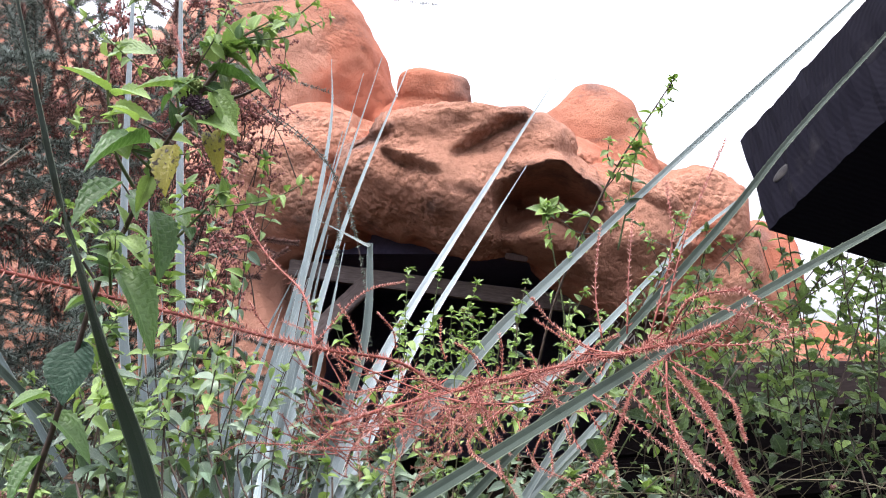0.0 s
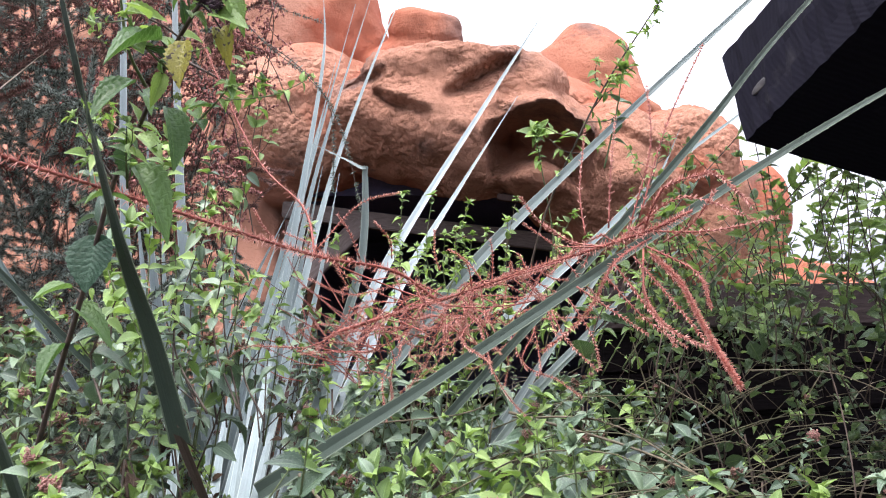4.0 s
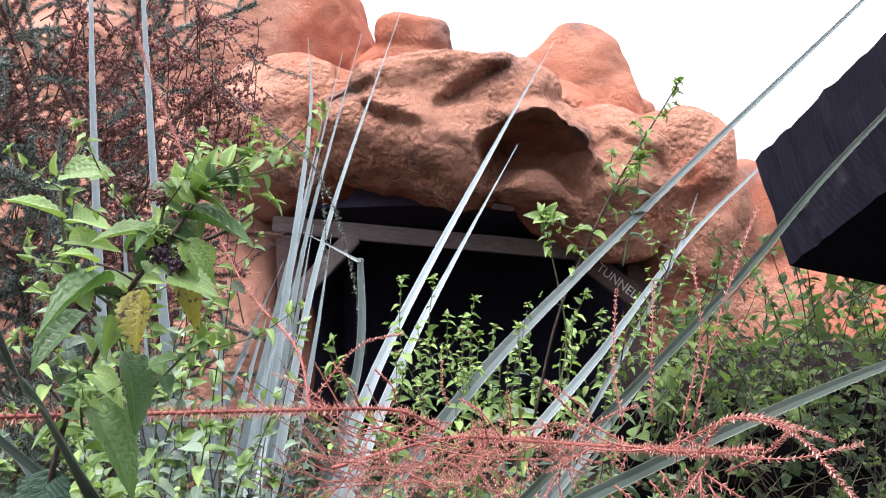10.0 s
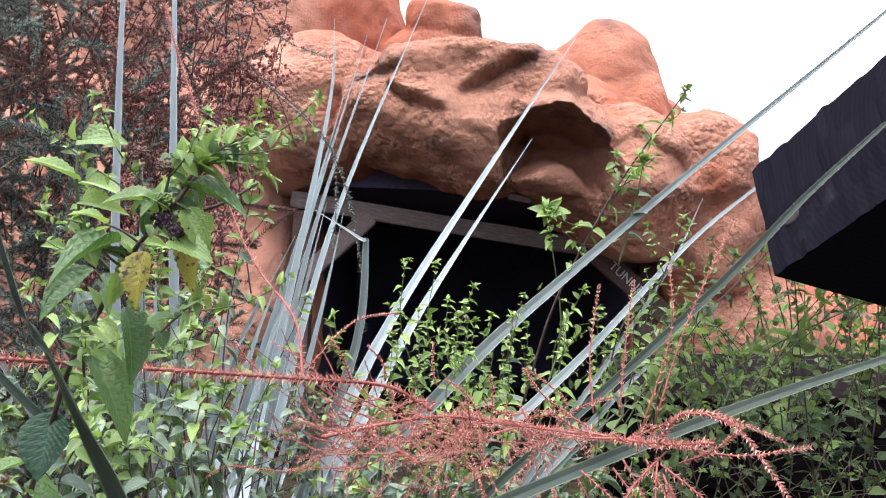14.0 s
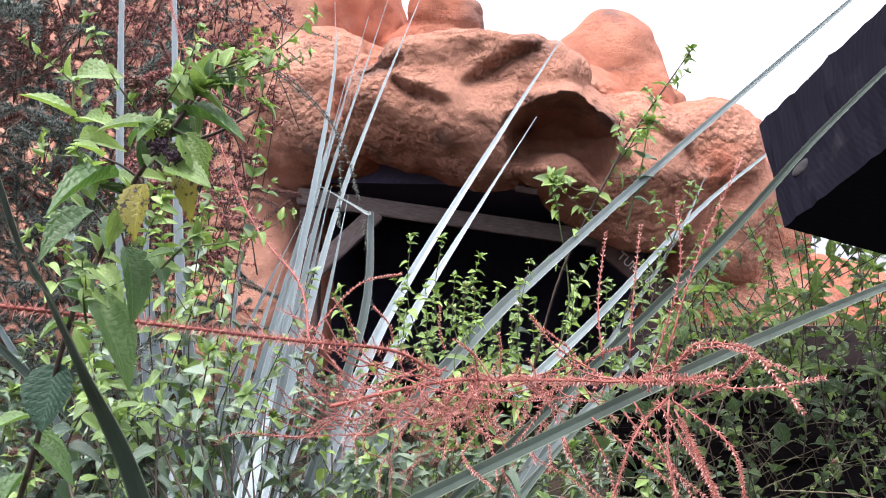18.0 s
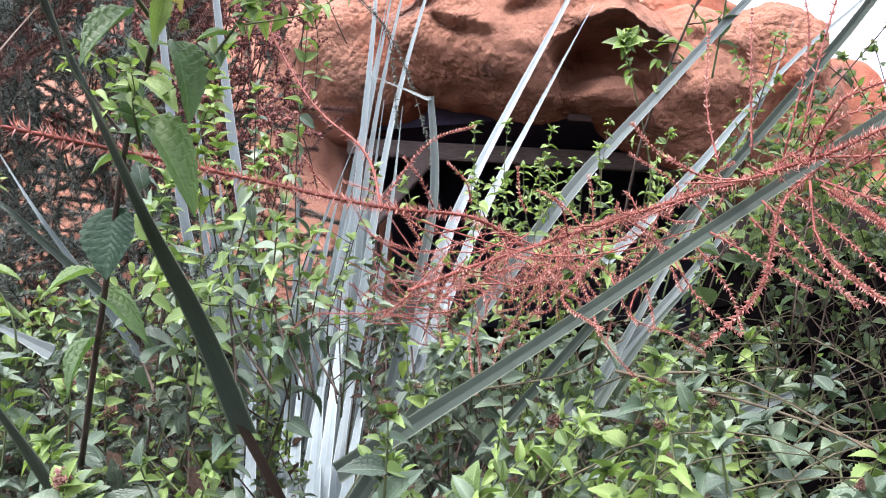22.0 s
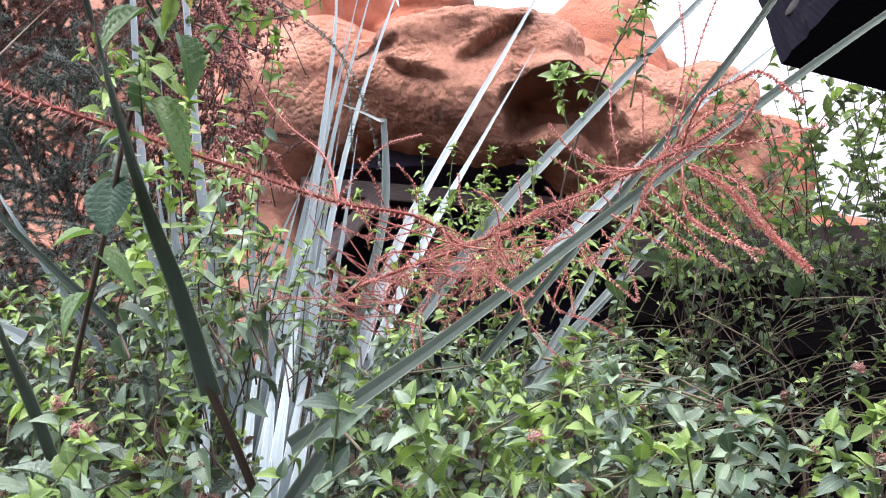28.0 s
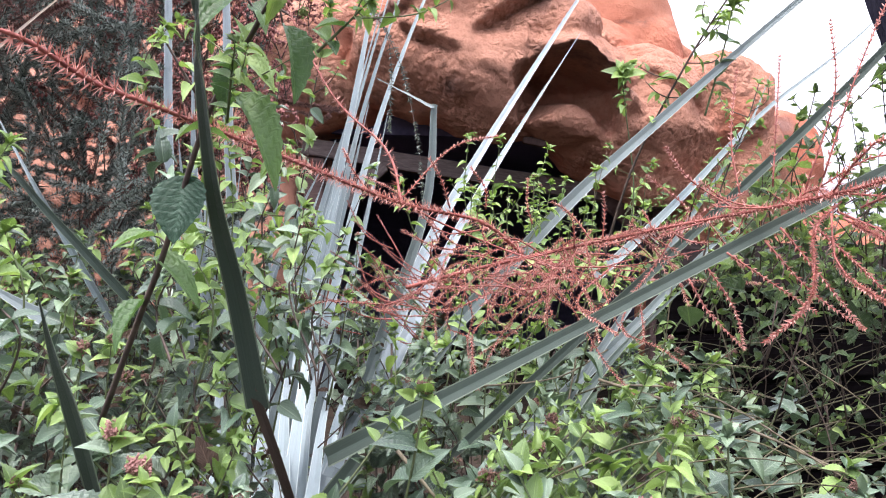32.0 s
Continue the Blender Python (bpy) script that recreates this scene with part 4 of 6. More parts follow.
blade(side_sword, [(-0.733, 1.300, 1.338), (-0.759, 1.300, 1.352), (-0.815, 1.300, 1.382), (-0.930, 1.300, 1.434)], 0.0240, BLADE_GREY)
blade(side_sword, [(-0.902, 1.226, 1.622), (-0.693, 1.100, 1.713), (-0.610, 1.050, 1.749), (-0.517, 1.000, 1.791)], 0.0080, BLADE_DRY, "dry brown leaf", teeth=False)
# ---- lantana and other leafy stems ----


def stem_nodes(points, spacing, rng, start=0.0):
    path = smooth_path(points, 24)
    seg = np.linalg.norm(np.diff(path, axis=0), axis=1)
    cum = np.concatenate([[0], np.cumsum(seg)])
    total = cum[-1]
    out, s = [], start * total
    while s < total - 0.004:
        i = min(len(path) - 2, int(np.searchsorted(cum, s)) - 1 if s > 0 else 0)
        i = max(0, i)
        f = (s - cum[i]) / max(1e-6, seg[i])
        out.append((path[i] + (path[i + 1] - path[i]) * f, unit(path[i + 1] - path[i]), s / total))
        s += spacing * rng.uniform(0.75, 1.25) * (1.40 - 1.05 * s / total)
    return path, out


def leafy(points, spacing, size, rng, start=0.15, spread=0.9, droop=0.15):
    """Opposite, crosswise pairs of leaves up a stem, smaller towards the tip, and a tuft at the end."""
    path, nodes = stem_nodes(points, spacing, rng, start)
    a = rng.uniform(0, 6.28)
    leaves = []
    for p, d, t in nodes:
        side = unit(np.cross(d, (0.2, 0.3, 0.93) if abs(d[2]) < 0.9 else (1, 0.1, 0)))
        other = np.cross(d, side)
        for k in (0, math.pi):
            if rng.random() < 0.24:
                continue
            o = math.cos(a + k) * side + math.sin(a + k) * other
            dirn = unit(o * spread + d * (0.02 + 0.5 * t ** 3) + np.array((0, 0, -droop * (1 - t))) + np.array([rng.gauss(0, 0.42) for _ in range(3)]))
            ln = size * (1.0 - 0.5 * t ** 2) * rng.uniform(0.55, 1.2)
            leaves.append((p, dirn, unit(d * 0.45 + np.array((0, -0.50, 0.62)) + np.array([rng.gauss(0, 0.32) for _ in range(3)])), ln, t))
        a += math.pi / 2 + rng.gauss(0, 0.2)
    tip, d = path[-1], unit(path[-1] - path[-2])
    for k in range(6):
        o = np.array([rng.gauss(0, 1) for _ in range(3)])
        leaves.append((tip, unit(d * 0.7 + 0.8 * unit(o)), unit(d + np.array((0, -0.3, 0.5))), size * rng.uniform(0.3, 0.6), 1.0))
    return path, leaves


def flower_head(acc, at, r, rng, count=0):
    """Dried cluster: a knobbly ball of many tiny husks."""
    for _ in range(count or int(230 * (r / 0.010) ** 1.5)):
        o = unit([rng.gauss(0, 1), rng.gauss(0, 1), rng.gauss(0, 0.8)])
        bead(acc, np.asarray(at) + o * r * rng.uniform(0.15, 1.05) * (0.75 + 0.5 * noise.noise(Vector(o * 1.7) + Vector(at) * 30)), r * rng.uniform(0.06, 0.16), rng.uniform(0.7, 1.6), rng)


def leafy_thing(name, label, category, group, points, spacing, size, rng, kinds=("green", "fresh"), stem_mat=None, radius=0.0022, start=0.15,
                extra=(), heads=(), spread=0.9, skip=False, twigs=0):
    """One stem with each leaf its own part."""
    base = points[0]
    thing = root(name, base, label, category, group)
    path, leaves = leafy(points, spacing, size, rng, start, spread)
    acc = Acc()
    tube(acc, path, radius, radius * 0.45, 6)
    if not skip:
        for p, d, up, ln, t in leaves:
            kind = kinds[1] if rng.random() < 0.85 * t ** 3 + 0.03 else kinds[0]
            part_mesh("leaf", LEAF_DATA[kind][rng.randrange(3)], thing, "", leaf_matrix(p, d, up, ln))
    # short side twigs, each with a few smaller leaves
    for k in range(twigs):
        q = path[int(len(path) * rng.uniform(0.3, 0.9))]
        e = q + unit([rng.gauss(0, 1), rng.gauss(0, 0.6), rng.uniform(0.2, 1.1)]) * rng.uniform(0.04, 0.10)
        sub, small = leafy([q, (q + e) / 2 + np.array((rng.gauss(0, 0.006), 0, -0.006)), e], spacing * 0.75, size * 0.62, rng, 0.35, spread)
        tube(acc, sub[::3], radius * 0.55, radius * 0.3, 5)
        for p, d, up, ln, t in small:
            part_mesh("leaf", LEAF_DATA[kinds[1]][rng.randrange(3)], thing, "", leaf_matrix(p, d, up, ln))
    for b, tip, up, kind, i in extra:
        d = np.subtract(tip, b)
        part_mesh("leaf", LEAF_DATA[kind][i], thing, "yellowing spotted leaf" if kind == "yellow" else "", leaf_matrix(b, d, up, float(np.linalg.norm(d))))
        near = path[np.argmin(np.linalg.norm(path - np.asarray(b), axis=1))]
        if np.linalg.norm(near - np.asarray(b)) > 0.004:
            tube(acc, smooth_path([near, (near + np.asarray(b)) / 2 + np.array((0, 0, 0.002)), b], 5), 0.0010, 0.0008, 5)
    part_mesh("stem", acc.mesh("stem", stem_mat or STEM_GREEN), thing)
    for at, r, mat, word in heads:
        h = Acc()
        flower_head(h, at, r, rng)
        part_mesh(word, h.mesh(word, mat, False), thing)
    return thing


def bed_top(x, y):
    """Height of the lantana canopy: uneven, with a dip in front of the tall rosette."""
    left = 1 / (1 + math.exp((x + 0.15) / 0.10))
    h = 1.205 + left * 0.17 * min(1, max(0, (y - 0.75) / 0.7)) + 0.03 * min(1, max(0, (y - 1.1) / 0.5))
    h -= 0.30 * math.exp(-((x / y + 0.265) / 0.062) ** 4) * min(1, max(0, (y - 0.58) / 0.25))
    return h + 0.095 * noise.noise(Vector((x * 4.1, y * 4.1, 4.0))) + 0.075 * noise.noise(Vector((x * 10, y * 10, 1.0)))


rng = random.Random(11)
# the bulk of the bed: too many leaves to count
bulk, bulk_fresh, bulk_pale, bulk_stem, bulk_head, bulk_dead = Acc(), Acc(), Acc(), Acc(), Acc(), Acc()
for i in range(3400):
    y = 0.52 + 2.4 * rng.random() ** 1.25
    x = rng.uniform(-0.78, 0.80) * (y + 0.25)
    shady = x > 0.20 * y and y > 0.80
    if shady and rng.random() < 0.82:
        continue
    # twiggy gaps between the clumps
    if noise.noise(Vector((x * 7.5, y * 7.5, 9.0))) < (-0.02 if shady else -0.14):
        continue
    if (y > 1.7 and -0.15 < x < 0.5 or y > 1.05 and x > 0.28 * y) and rng.random() < 0.7:
        continue
    top = bed_top(x, y)
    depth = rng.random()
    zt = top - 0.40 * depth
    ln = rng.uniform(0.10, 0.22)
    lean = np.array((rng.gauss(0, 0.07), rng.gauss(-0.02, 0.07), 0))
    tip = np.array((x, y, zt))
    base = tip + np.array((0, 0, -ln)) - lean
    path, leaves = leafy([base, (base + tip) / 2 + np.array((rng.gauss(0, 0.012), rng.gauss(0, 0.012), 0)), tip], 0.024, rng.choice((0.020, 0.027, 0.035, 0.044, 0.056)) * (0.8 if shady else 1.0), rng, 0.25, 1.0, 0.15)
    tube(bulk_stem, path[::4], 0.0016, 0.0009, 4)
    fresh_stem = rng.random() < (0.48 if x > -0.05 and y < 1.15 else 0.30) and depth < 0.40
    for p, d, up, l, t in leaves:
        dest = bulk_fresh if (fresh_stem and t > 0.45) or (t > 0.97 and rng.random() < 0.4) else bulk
        chance = rng.random()
        if chance < 0.05:
            dest = bulk_pale
        elif chance < 0.17:
            dest = bulk_dead
        add_leaf(dest, rng.choice(LEAF_COARSE), p, d, up, l)
    if rng.random() < 0.24 and depth < 0.55:
        for k in range(rng.randrange(1, 4)):
            flower_head(bulk_head, tip + np.array((rng.gauss(0, 0.014), rng.gauss(0, 0.014), rng.uniform(0.004, 0.02))), rng.uniform(0.006, 0.011), rng, 40)
bed = root("lantana_bed", (0, 1.5, 0), "dense low lantana thicket with toothed leaves and dried flower heads", "shrub", kind="stuff")
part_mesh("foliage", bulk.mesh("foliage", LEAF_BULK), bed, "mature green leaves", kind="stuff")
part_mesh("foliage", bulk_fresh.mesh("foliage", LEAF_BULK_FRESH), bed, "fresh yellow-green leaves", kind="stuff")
part_mesh("foliage", bulk_pale.mesh("foliage", LEAF_PALE), bed, "pale turned leaves", kind="stuff")
part_mesh("foliage", bulk_dead.mesh("foliage", LEAF_DEAD), bed, "withered brown leaves", kind="stuff")
part_mesh("flower_head_mass", bulk_head.mesh("flower_head_mass", BUD_BROWN, False), bed, "dried brown flower heads", kind="stuff")
# woody stems that carry the canopy down to the ground
for i in range(150):
    y = rng.uniform(0.65, 2.7)
    x = rng.uniform(-0.8, 0.85) * (y + 0.2)
    b = (x + rng.gauss(0, 0.15), y + rng.gauss(0, 0.1), -0.02)
    tube(bulk_stem, smooth_path([b, ((x + b[0]) / 2 + rng.gauss(0, 0.05), y, 0.55), (x, y, bed_top(x, y) - 0.12)], 8), 0.005, 0.002, 5)
part_mesh("stem_mass", bulk_stem.mesh("stem_mass", STEM_BROWN), bed, "tangled woody stems", kind="stuff")
rng = random.Random(3)
leafy_thing("lantana_stem", "tall lantana stem with toothed green leaves, one yellowing, and dark berries", "plant", "lantana stems", [(-0.482, 0.920, 1.264), (-0.409, 0.830, 1.388), (-0.375, 0.790, 1.445), (-0.324, 0.745, 1.568), (-0.281, 0.700, 1.619), (-0.228, 0.630, 1.668), (-0.183, 0.575, 1.696), (-0.160, 0.565, 1.723)], 0.030, 0.042, rng, ("mid", "fresh"), STEM_BROWN, 0.0032, 0.55, [
    ((-0.279, 0.680, 1.653), (-0.306, 0.640, 1.623), (0.10, -0.55, 0.80), "mid", 4),
    ((-0.238, 0.630, 1.675), (-0.268, 0.580, 1.666), (0.00, -0.30, 0.95), "mid", 5),
    ((-0.212, 0.610, 1.668), (-0.215, 0.595, 1.628), (-0.20, -0.95, 0.10), "yellow", 1),
    ((-0.179, 0.600, 1.675), (-0.168, 0.580, 1.648), (0.20, -0.90, 0.20), "yellow", 2),
    ((-0.244, 0.660, 1.624), (-0.220, 0.640, 1.573), (0.75, -0.55, 0.30), "mid", 4),
    ((-0.296, 0.720, 1.581), (-0.243, 0.690, 1.530), (0.50, -0.60, 0.55), "mid", 5),
    ((-0.285, 0.700, 1.606), (-0.253, 0.680, 1.591), (0.20, -0.50, 0.80), "fresh", 0),
    ((-0.348, 0.770, 1.520), (-0.352, 0.745, 1.462), (-0.10, -0.93, 0.25), "heart", 3),
    ((-0.267, 0.630, 1.672), (-0.244, 0.600, 1.662), (0.00, -0.40, 0.90), "fresh", 1),
    ((-0.242, 0.610, 1.687), (-0.251, 0.590, 1.699), (-0.20, -0.70, 0.60), "fresh", 0),
    ((-0.179, 0.570, 1.675), (-0.147, 0.555, 1.666), (0.20, -0.70, 0.60), "fresh", 1),
    ((-0.171, 0.570, 1.697), (-0.149, 0.560, 1.668), (0.30, -0.80, 0.30), "fresh", 2),
    ((-0.174, 0.570, 1.712), (-0.125, 0.560, 1.706), (0.00, -0.30, 0.95), "mid", 4),
    ((-0.168, 0.570, 1.721), (-0.174, 0.560, 1.745), (-0.30, -0.80, 0.40), "fresh", 1),
    ((-0.160, 0.570, 1.730), (-0.148, 0.560, 1.752), (0.30, -0.80, 0.40), "fresh", 0),
    ((-0.153, 0.570, 1.730), (-0.122, 0.560, 1.734), (0.10, -0.60, 0.70), "fresh", 1),
    ((-0.193, 0.580, 1.702), (-0.222, 0.560, 1.708), (-0.10, -0.50, 0.80), "fresh", 0),
    ((-0.399, 0.820, 1.405), (-0.421, 0.780, 1.377), (-0.40, -0.80, 0.40), "mid", 5),
    ((-0.382, 0.790, 1.466), (-0.409, 0.760, 1.464), (-0.10, -0.40, 0.90), "mid", 4),
    ((-0.386, 0.800, 1.445), (-0.336, 0.780, 1.423), (0.20, -0.50, 0.80), "mid", 5)], [((-0.186, 0.570, 1.690), 0.010, BUD_DARK, "fruit_head"), ((-0.173, 0.565, 1.682), 0.009, BUD_DARK, "fruit_head"), ((-0.185, 0.570, 1.725), 0.008, BUD_BROWN, "flower_head"), ((-0.211, 0.590, 1.738), 0.009, BUD_BROWN, "flower_head"), ((-0.197, 0.600, 1.733), 0.008, BUD_BROWN, "flower_head"),
    ((-0.290, 0.660, 1.678), 0.008, BUD_BROWN, "flower_head"), ((-0.224, 0.630, 1.626), 0.006, BUD_GREEN, "bud"), ((-0.184, 0.570, 1.703), 0.008, BUD_GREEN, "bud"), ((-0.305, 0.680, 1.628), 0.007, BUD_BROWN, "flower_head")], skip=False, twigs=3)
# side shoots that crowd round the fruiting top
for pts, size_, count in (([(-0.205, 0.605, 1.682), (-0.207, 0.598, 1.705), (-0.213, 0.592, 1.724)], 0.020, 3), ([(-0.190, 0.580, 1.700), (-0.182, 0.572, 1.722), (-0.172, 0.570, 1.738)], 0.022, 3),
                          ([(-0.170, 0.568, 1.716), (-0.150, 0.562, 1.735), (-0.128, 0.560, 1.748)], 0.022, 3), ([(-0.232, 0.640, 1.650), (-0.250, 0.625, 1.668), (-0.262, 0.612, 1.692)], 0.018, 3),
                          ([(-0.215, 0.640, 1.600), (-0.195, 0.635, 1.618), (-0.178, 0.625, 1.632)], 0.026, 3), ([(-0.300, 0.720, 1.560), (-0.290, 0.690, 1.585), (-0.282, 0.670, 1.612)], 0.024, 3)):
    leafy_thing("lantana_stem", "short side shoot crowded with small pale leaves", "plant", "lantana stems", pts, 0.012, size_, rng, ("mid", "fresh"), STEM_GREEN, 0.0013, 0.2, twigs=count)
leafy_thing("lantana_stem", "thin lantana shoot with pale fresh leaves", "plant", "lantana stems", [(-0.277, 0.700, 1.655), (-0.278, 0.660, 1.676), (-0.278, 0.640, 1.714), (-0.277, 0.635, 1.753)], 0.04, 0.04, rng, ("fresh", "fresh"), STEM_GREEN, 0.0018, 0.5, [
    ((-0.277, 0.640, 1.721), (-0.300, 0.610, 1.739), (-0.20, -0.60, 0.70), "fresh", 1),
    ((-0.280, 0.640, 1.753), (-0.282, 0.630, 1.767), (-0.40, -0.80, 0.20), "fresh", 0),
    ((-0.277, 0.640, 1.753), (-0.238, 0.620, 1.755), (0.10, -0.80, 0.55), "fresh", 1),
    ((-0.272, 0.640, 1.718), (-0.241, 0.620, 1.721), (0.20, -0.60, 0.70), "fresh", 0),
    ((-0.278, 0.650, 1.705), (-0.246, 0.630, 1.708), (0.30, -0.70, 0.40), "fresh", 2)], skip=True)
leafy_thing("lantana_stem", "thin shoot topped by a tuft of pale leaves", "plant", "lantana stems", [(0.201, 1.600, 1.401), (0.242, 1.600, 1.557), (0.217, 1.570, 1.723), (0.201, 1.550, 1.798)], 0.022, 0.040, rng, ("fresh", "fresh"), STEM_GREEN, 0.0018, 0.84, [((0.203, 1.552, 1.790), (0.203 + (0.024 + 0.005 * (k % 4)) * math.cos(0.9 * k), 1.540 - 0.014 * math.sin(1.9 * k), 1.797 + (0.020 + 0.004 * (k % 3)) * math.sin(0.9 * k)), (0.1 * math.cos(k), -0.8, 0.5), "fresh", k % 3) for k in range(9)])
leafy_thing("lantana_stem", "upright lantana stem with pale leaves near its top", "plant", "lantana stems", [(0.158, 1.500, 1.418), (0.203, 1.450, 1.609), (0.266, 1.400, 1.760), (0.316, 1.370, 1.856), (0.373, 1.355, 1.942), (0.406, 1.353, 1.991)], 0.030, 0.036, rng, ("fresh", "fresh"), STEM_BROWN, 0.0024, 0.45, twigs=10)
leafy_thing("lantana_stem", "lantana stem with pale toothed leaves", "plant", "lantana stems", [(0.368, 1.600, 1.406), (0.408, 1.600, 1.585), (0.456, 1.600, 1.720), (0.477, 1.600, 1.794)], 0.034, 0.034, rng, ("fresh", "fresh"), STEM_BROWN, 0.0020, 0.30, twigs=5)
leafy_thing("lantana_stem", "slender shoot with small yellow-green leaves", "plant", "lantana stems", [(-0.043, 1.700, 1.293), (-0.037, 1.700, 1.426), (-0.078, 1.700, 1.559), (-0.074, 1.700, 1.693)], 0.034, 0.034, rng, ("fresh", "fresh"), STEM_GREEN, 0.0016, 0.30, twigs=2)
leafy_thing("lantana_stem", "slender shoot with small yellow-green leaves", "plant", "lantana stems", [(-0.008, 1.700, 1.295), (0.009, 1.700, 1.426), (-0.022, 1.700, 1.556), (-0.008, 1.700, 1.689)], 0.034, 0.034, rng, ("fresh", "fresh"), STEM_GREEN, 0.0016, 0.30, twigs=2)
leafy_thing("lantana_stem", "slender shoot with small yellow-green leaves", "plant", "lantana stems", [(0.025, 1.500, 1.341), (0.052, 1.500, 1.442), (0.037, 1.500, 1.542), (0.063, 1.500, 1.643)], 0.034, 0.034, rng, ("fresh", "fresh"), STEM_GREEN, 0.0016, 0.30, twigs=2)
leafy_thing("lantana_stem", "slender shoot with small yellow-green leaves", "plant", "lantana stems", [(0.087, 1.500, 1.343), (0.096, 1.500, 1.423), (0.063, 1.500, 1.501), (0.070, 1.500, 1.581)], 0.034, 0.034, rng, ("fresh", "fresh"), STEM_GREEN, 0.0016, 0.30, twigs=2)
leafy_thing("lantana_stem", "slender shoot with small yellow-green leaves", "plant", "lantana stems", [(0.066, 1.800, 1.274), (0.068, 1.800, 1.386), (0.020, 1.800, 1.496), (0.019, 1.800, 1.609)], 0.034, 0.034, rng, ("fresh", "fresh"), STEM_GREEN, 0.0016, 0.30, twigs=2)
leafy_thing("lantana_stem", "slender shoot with small yellow-green leaves", "plant", "lantana stems", [(0.124, 1.450, 1.356), (0.132, 1.450, 1.419), (0.099, 1.450, 1.481), (0.104, 1.450, 1.545)], 0.034, 0.034, rng, ("fresh", "fresh"), STEM_GREEN, 0.0016, 0.30, twigs=2)
leafy_thing("lantana_stem", "slender shoot with small yellow-green leaves", "plant", "lantana stems", [(-0.093, 1.550, 1.326), (-0.113, 1.550, 1.411), (-0.176, 1.550, 1.494), (-0.199, 1.550, 1.580)], 0.034, 0.034, rng, ("fresh", "fresh"), STEM_GREEN, 0.0016, 0.30, twigs=2)
leafy_thing("lantana_stem", "slender shoot with small yellow-green leaves", "plant", "lantana stems", [(0.181, 1.700, 1.301), (0.237, 1.700, 1.415), (0.247, 1.700, 1.529), (0.302, 1.700, 1.646)], 0.034, 0.034, rng, ("fresh", "fresh"), STEM_GREEN, 0.0016, 0.30, twigs=2)
leafy_thing("lantana_stem", "slender shoot with small yellow-green leaves", "plant", "lantana stems", [(0.232, 1.500, 1.348), (0.249, 1.500, 1.414), (0.224, 1.500, 1.478), (0.238, 1.500, 1.545)], 0.034, 0.034, rng, ("fresh", "fresh"), STEM_GREEN, 0.0016, 0.30, twigs=2)
leafy_thing("lantana_stem", "slender shoot with small yellow-green leaves", "plant", "lantana stems", [(-0.015, 1.400, 1.363), (0.022, 1.400, 1.419), (0.021, 1.400, 1.473), (0.057, 1.400, 1.529)], 0.034, 0.034, rng, ("fresh", "fresh"), STEM_GREEN, 0.0016, 0.30, twigs=2)
leafy_thing("lantana_stem", "slender shoot with small yellow-green leaves", "plant", "lantana stems", [(0.331, 1.750, 1.294), (0.378, 1.750, 1.404), (0.377, 1.750, 1.513), (0.421, 1.750, 1.624)], 0.034, 0.034, rng, ("fresh", "fresh"), STEM_GREEN, 0.0016, 0.30, twigs=2)
leafy_thing("lantana_stem", "slender shoot with small yellow-green leaves", "plant", "lantana stems", [(0.378, 1.800, 1.284), (0.455, 1.800, 1.423), (0.482, 1.800, 1.561), (0.558, 1.800, 1.701)], 0.034, 0.034, rng, ("fresh", "fresh"), STEM_GREEN, 0.0016, 0.30, twigs=2)
leafy_thing("lantana_stem", "slender shoot with small yellow-green leaves", "plant", "lantana stems", [(0.404, 1.700, 1.308), (0.469, 1.700, 1.415), (0.488, 1.700, 1.521), (0.552, 1.700, 1.630)], 0.034, 0.034, rng, ("fresh", "fresh"), STEM_GREEN, 0.0016, 0.30, twigs=2)
leafy_thing("lantana_stem", "slender shoot with small yellow-green leaves", "plant", "lantana stems", [(0.294, 1.900, 1.259), (0.283, 1.900, 1.358), (0.220, 1.900, 1.457), (0.207, 1.900, 1.558)], 0.034, 0.034, rng, ("fresh", "fresh"), STEM_GREEN, 0.0016, 0.30, twigs=2)
leafy_thing("lantana_stem", "lantana stem with pale toothed leaves", "plant", "lantana stems", [(-0.353, 1.250, 1.258), (-0.398, 1.290, 1.476), (-0.369, 1.250, 1.701)], 0.036, 0.044, rng, ("green", "fresh"), STEM_BROWN, 0.0018, 0.25, twigs=2)
leafy_thing("lantana_stem", "lantana stem with pale toothed leaves", "plant", "lantana stems", [(-0.353, 1.400, 1.221), (-0.374, 1.440, 1.537), (-0.319, 1.400, 1.857)], 0.036, 0.044, rng, ("green", "fresh"), STEM_BROWN, 0.0018, 0.25, twigs=2)
leafy_thing("lantana_stem", "lantana stem with pale toothed leaves", "plant", "lantana stems", [(-0.302, 1.200, 1.270), (-0.343, 1.240, 1.435), (-0.313, 1.200, 1.609)], 0.036, 0.044, rng, ("green", "fresh"), STEM_BROWN, 0.0018, 0.25, twigs=2)
leafy_thing("lantana_stem", "lantana stem with pale toothed leaves", "plant", "lantana stems", [(-0.327, 1.100, 1.295), (-0.386, 1.140, 1.378), (-0.373, 1.100, 1.474)], 0.036, 0.044, rng, ("green", "fresh"), STEM_BROWN, 0.0018, 0.25, twigs=2)
leafy_thing("lantana_stem", "lantana stem with pale toothed leaves", "plant", "lantana stems", [(-0.388, 1.200, 1.271), (-0.452, 1.240, 1.344), (-0.439, 1.200, 1.432)], 0.036, 0.044, rng, ("green", "fresh"), STEM_BROWN, 0.0018, 0.25, twigs=2)
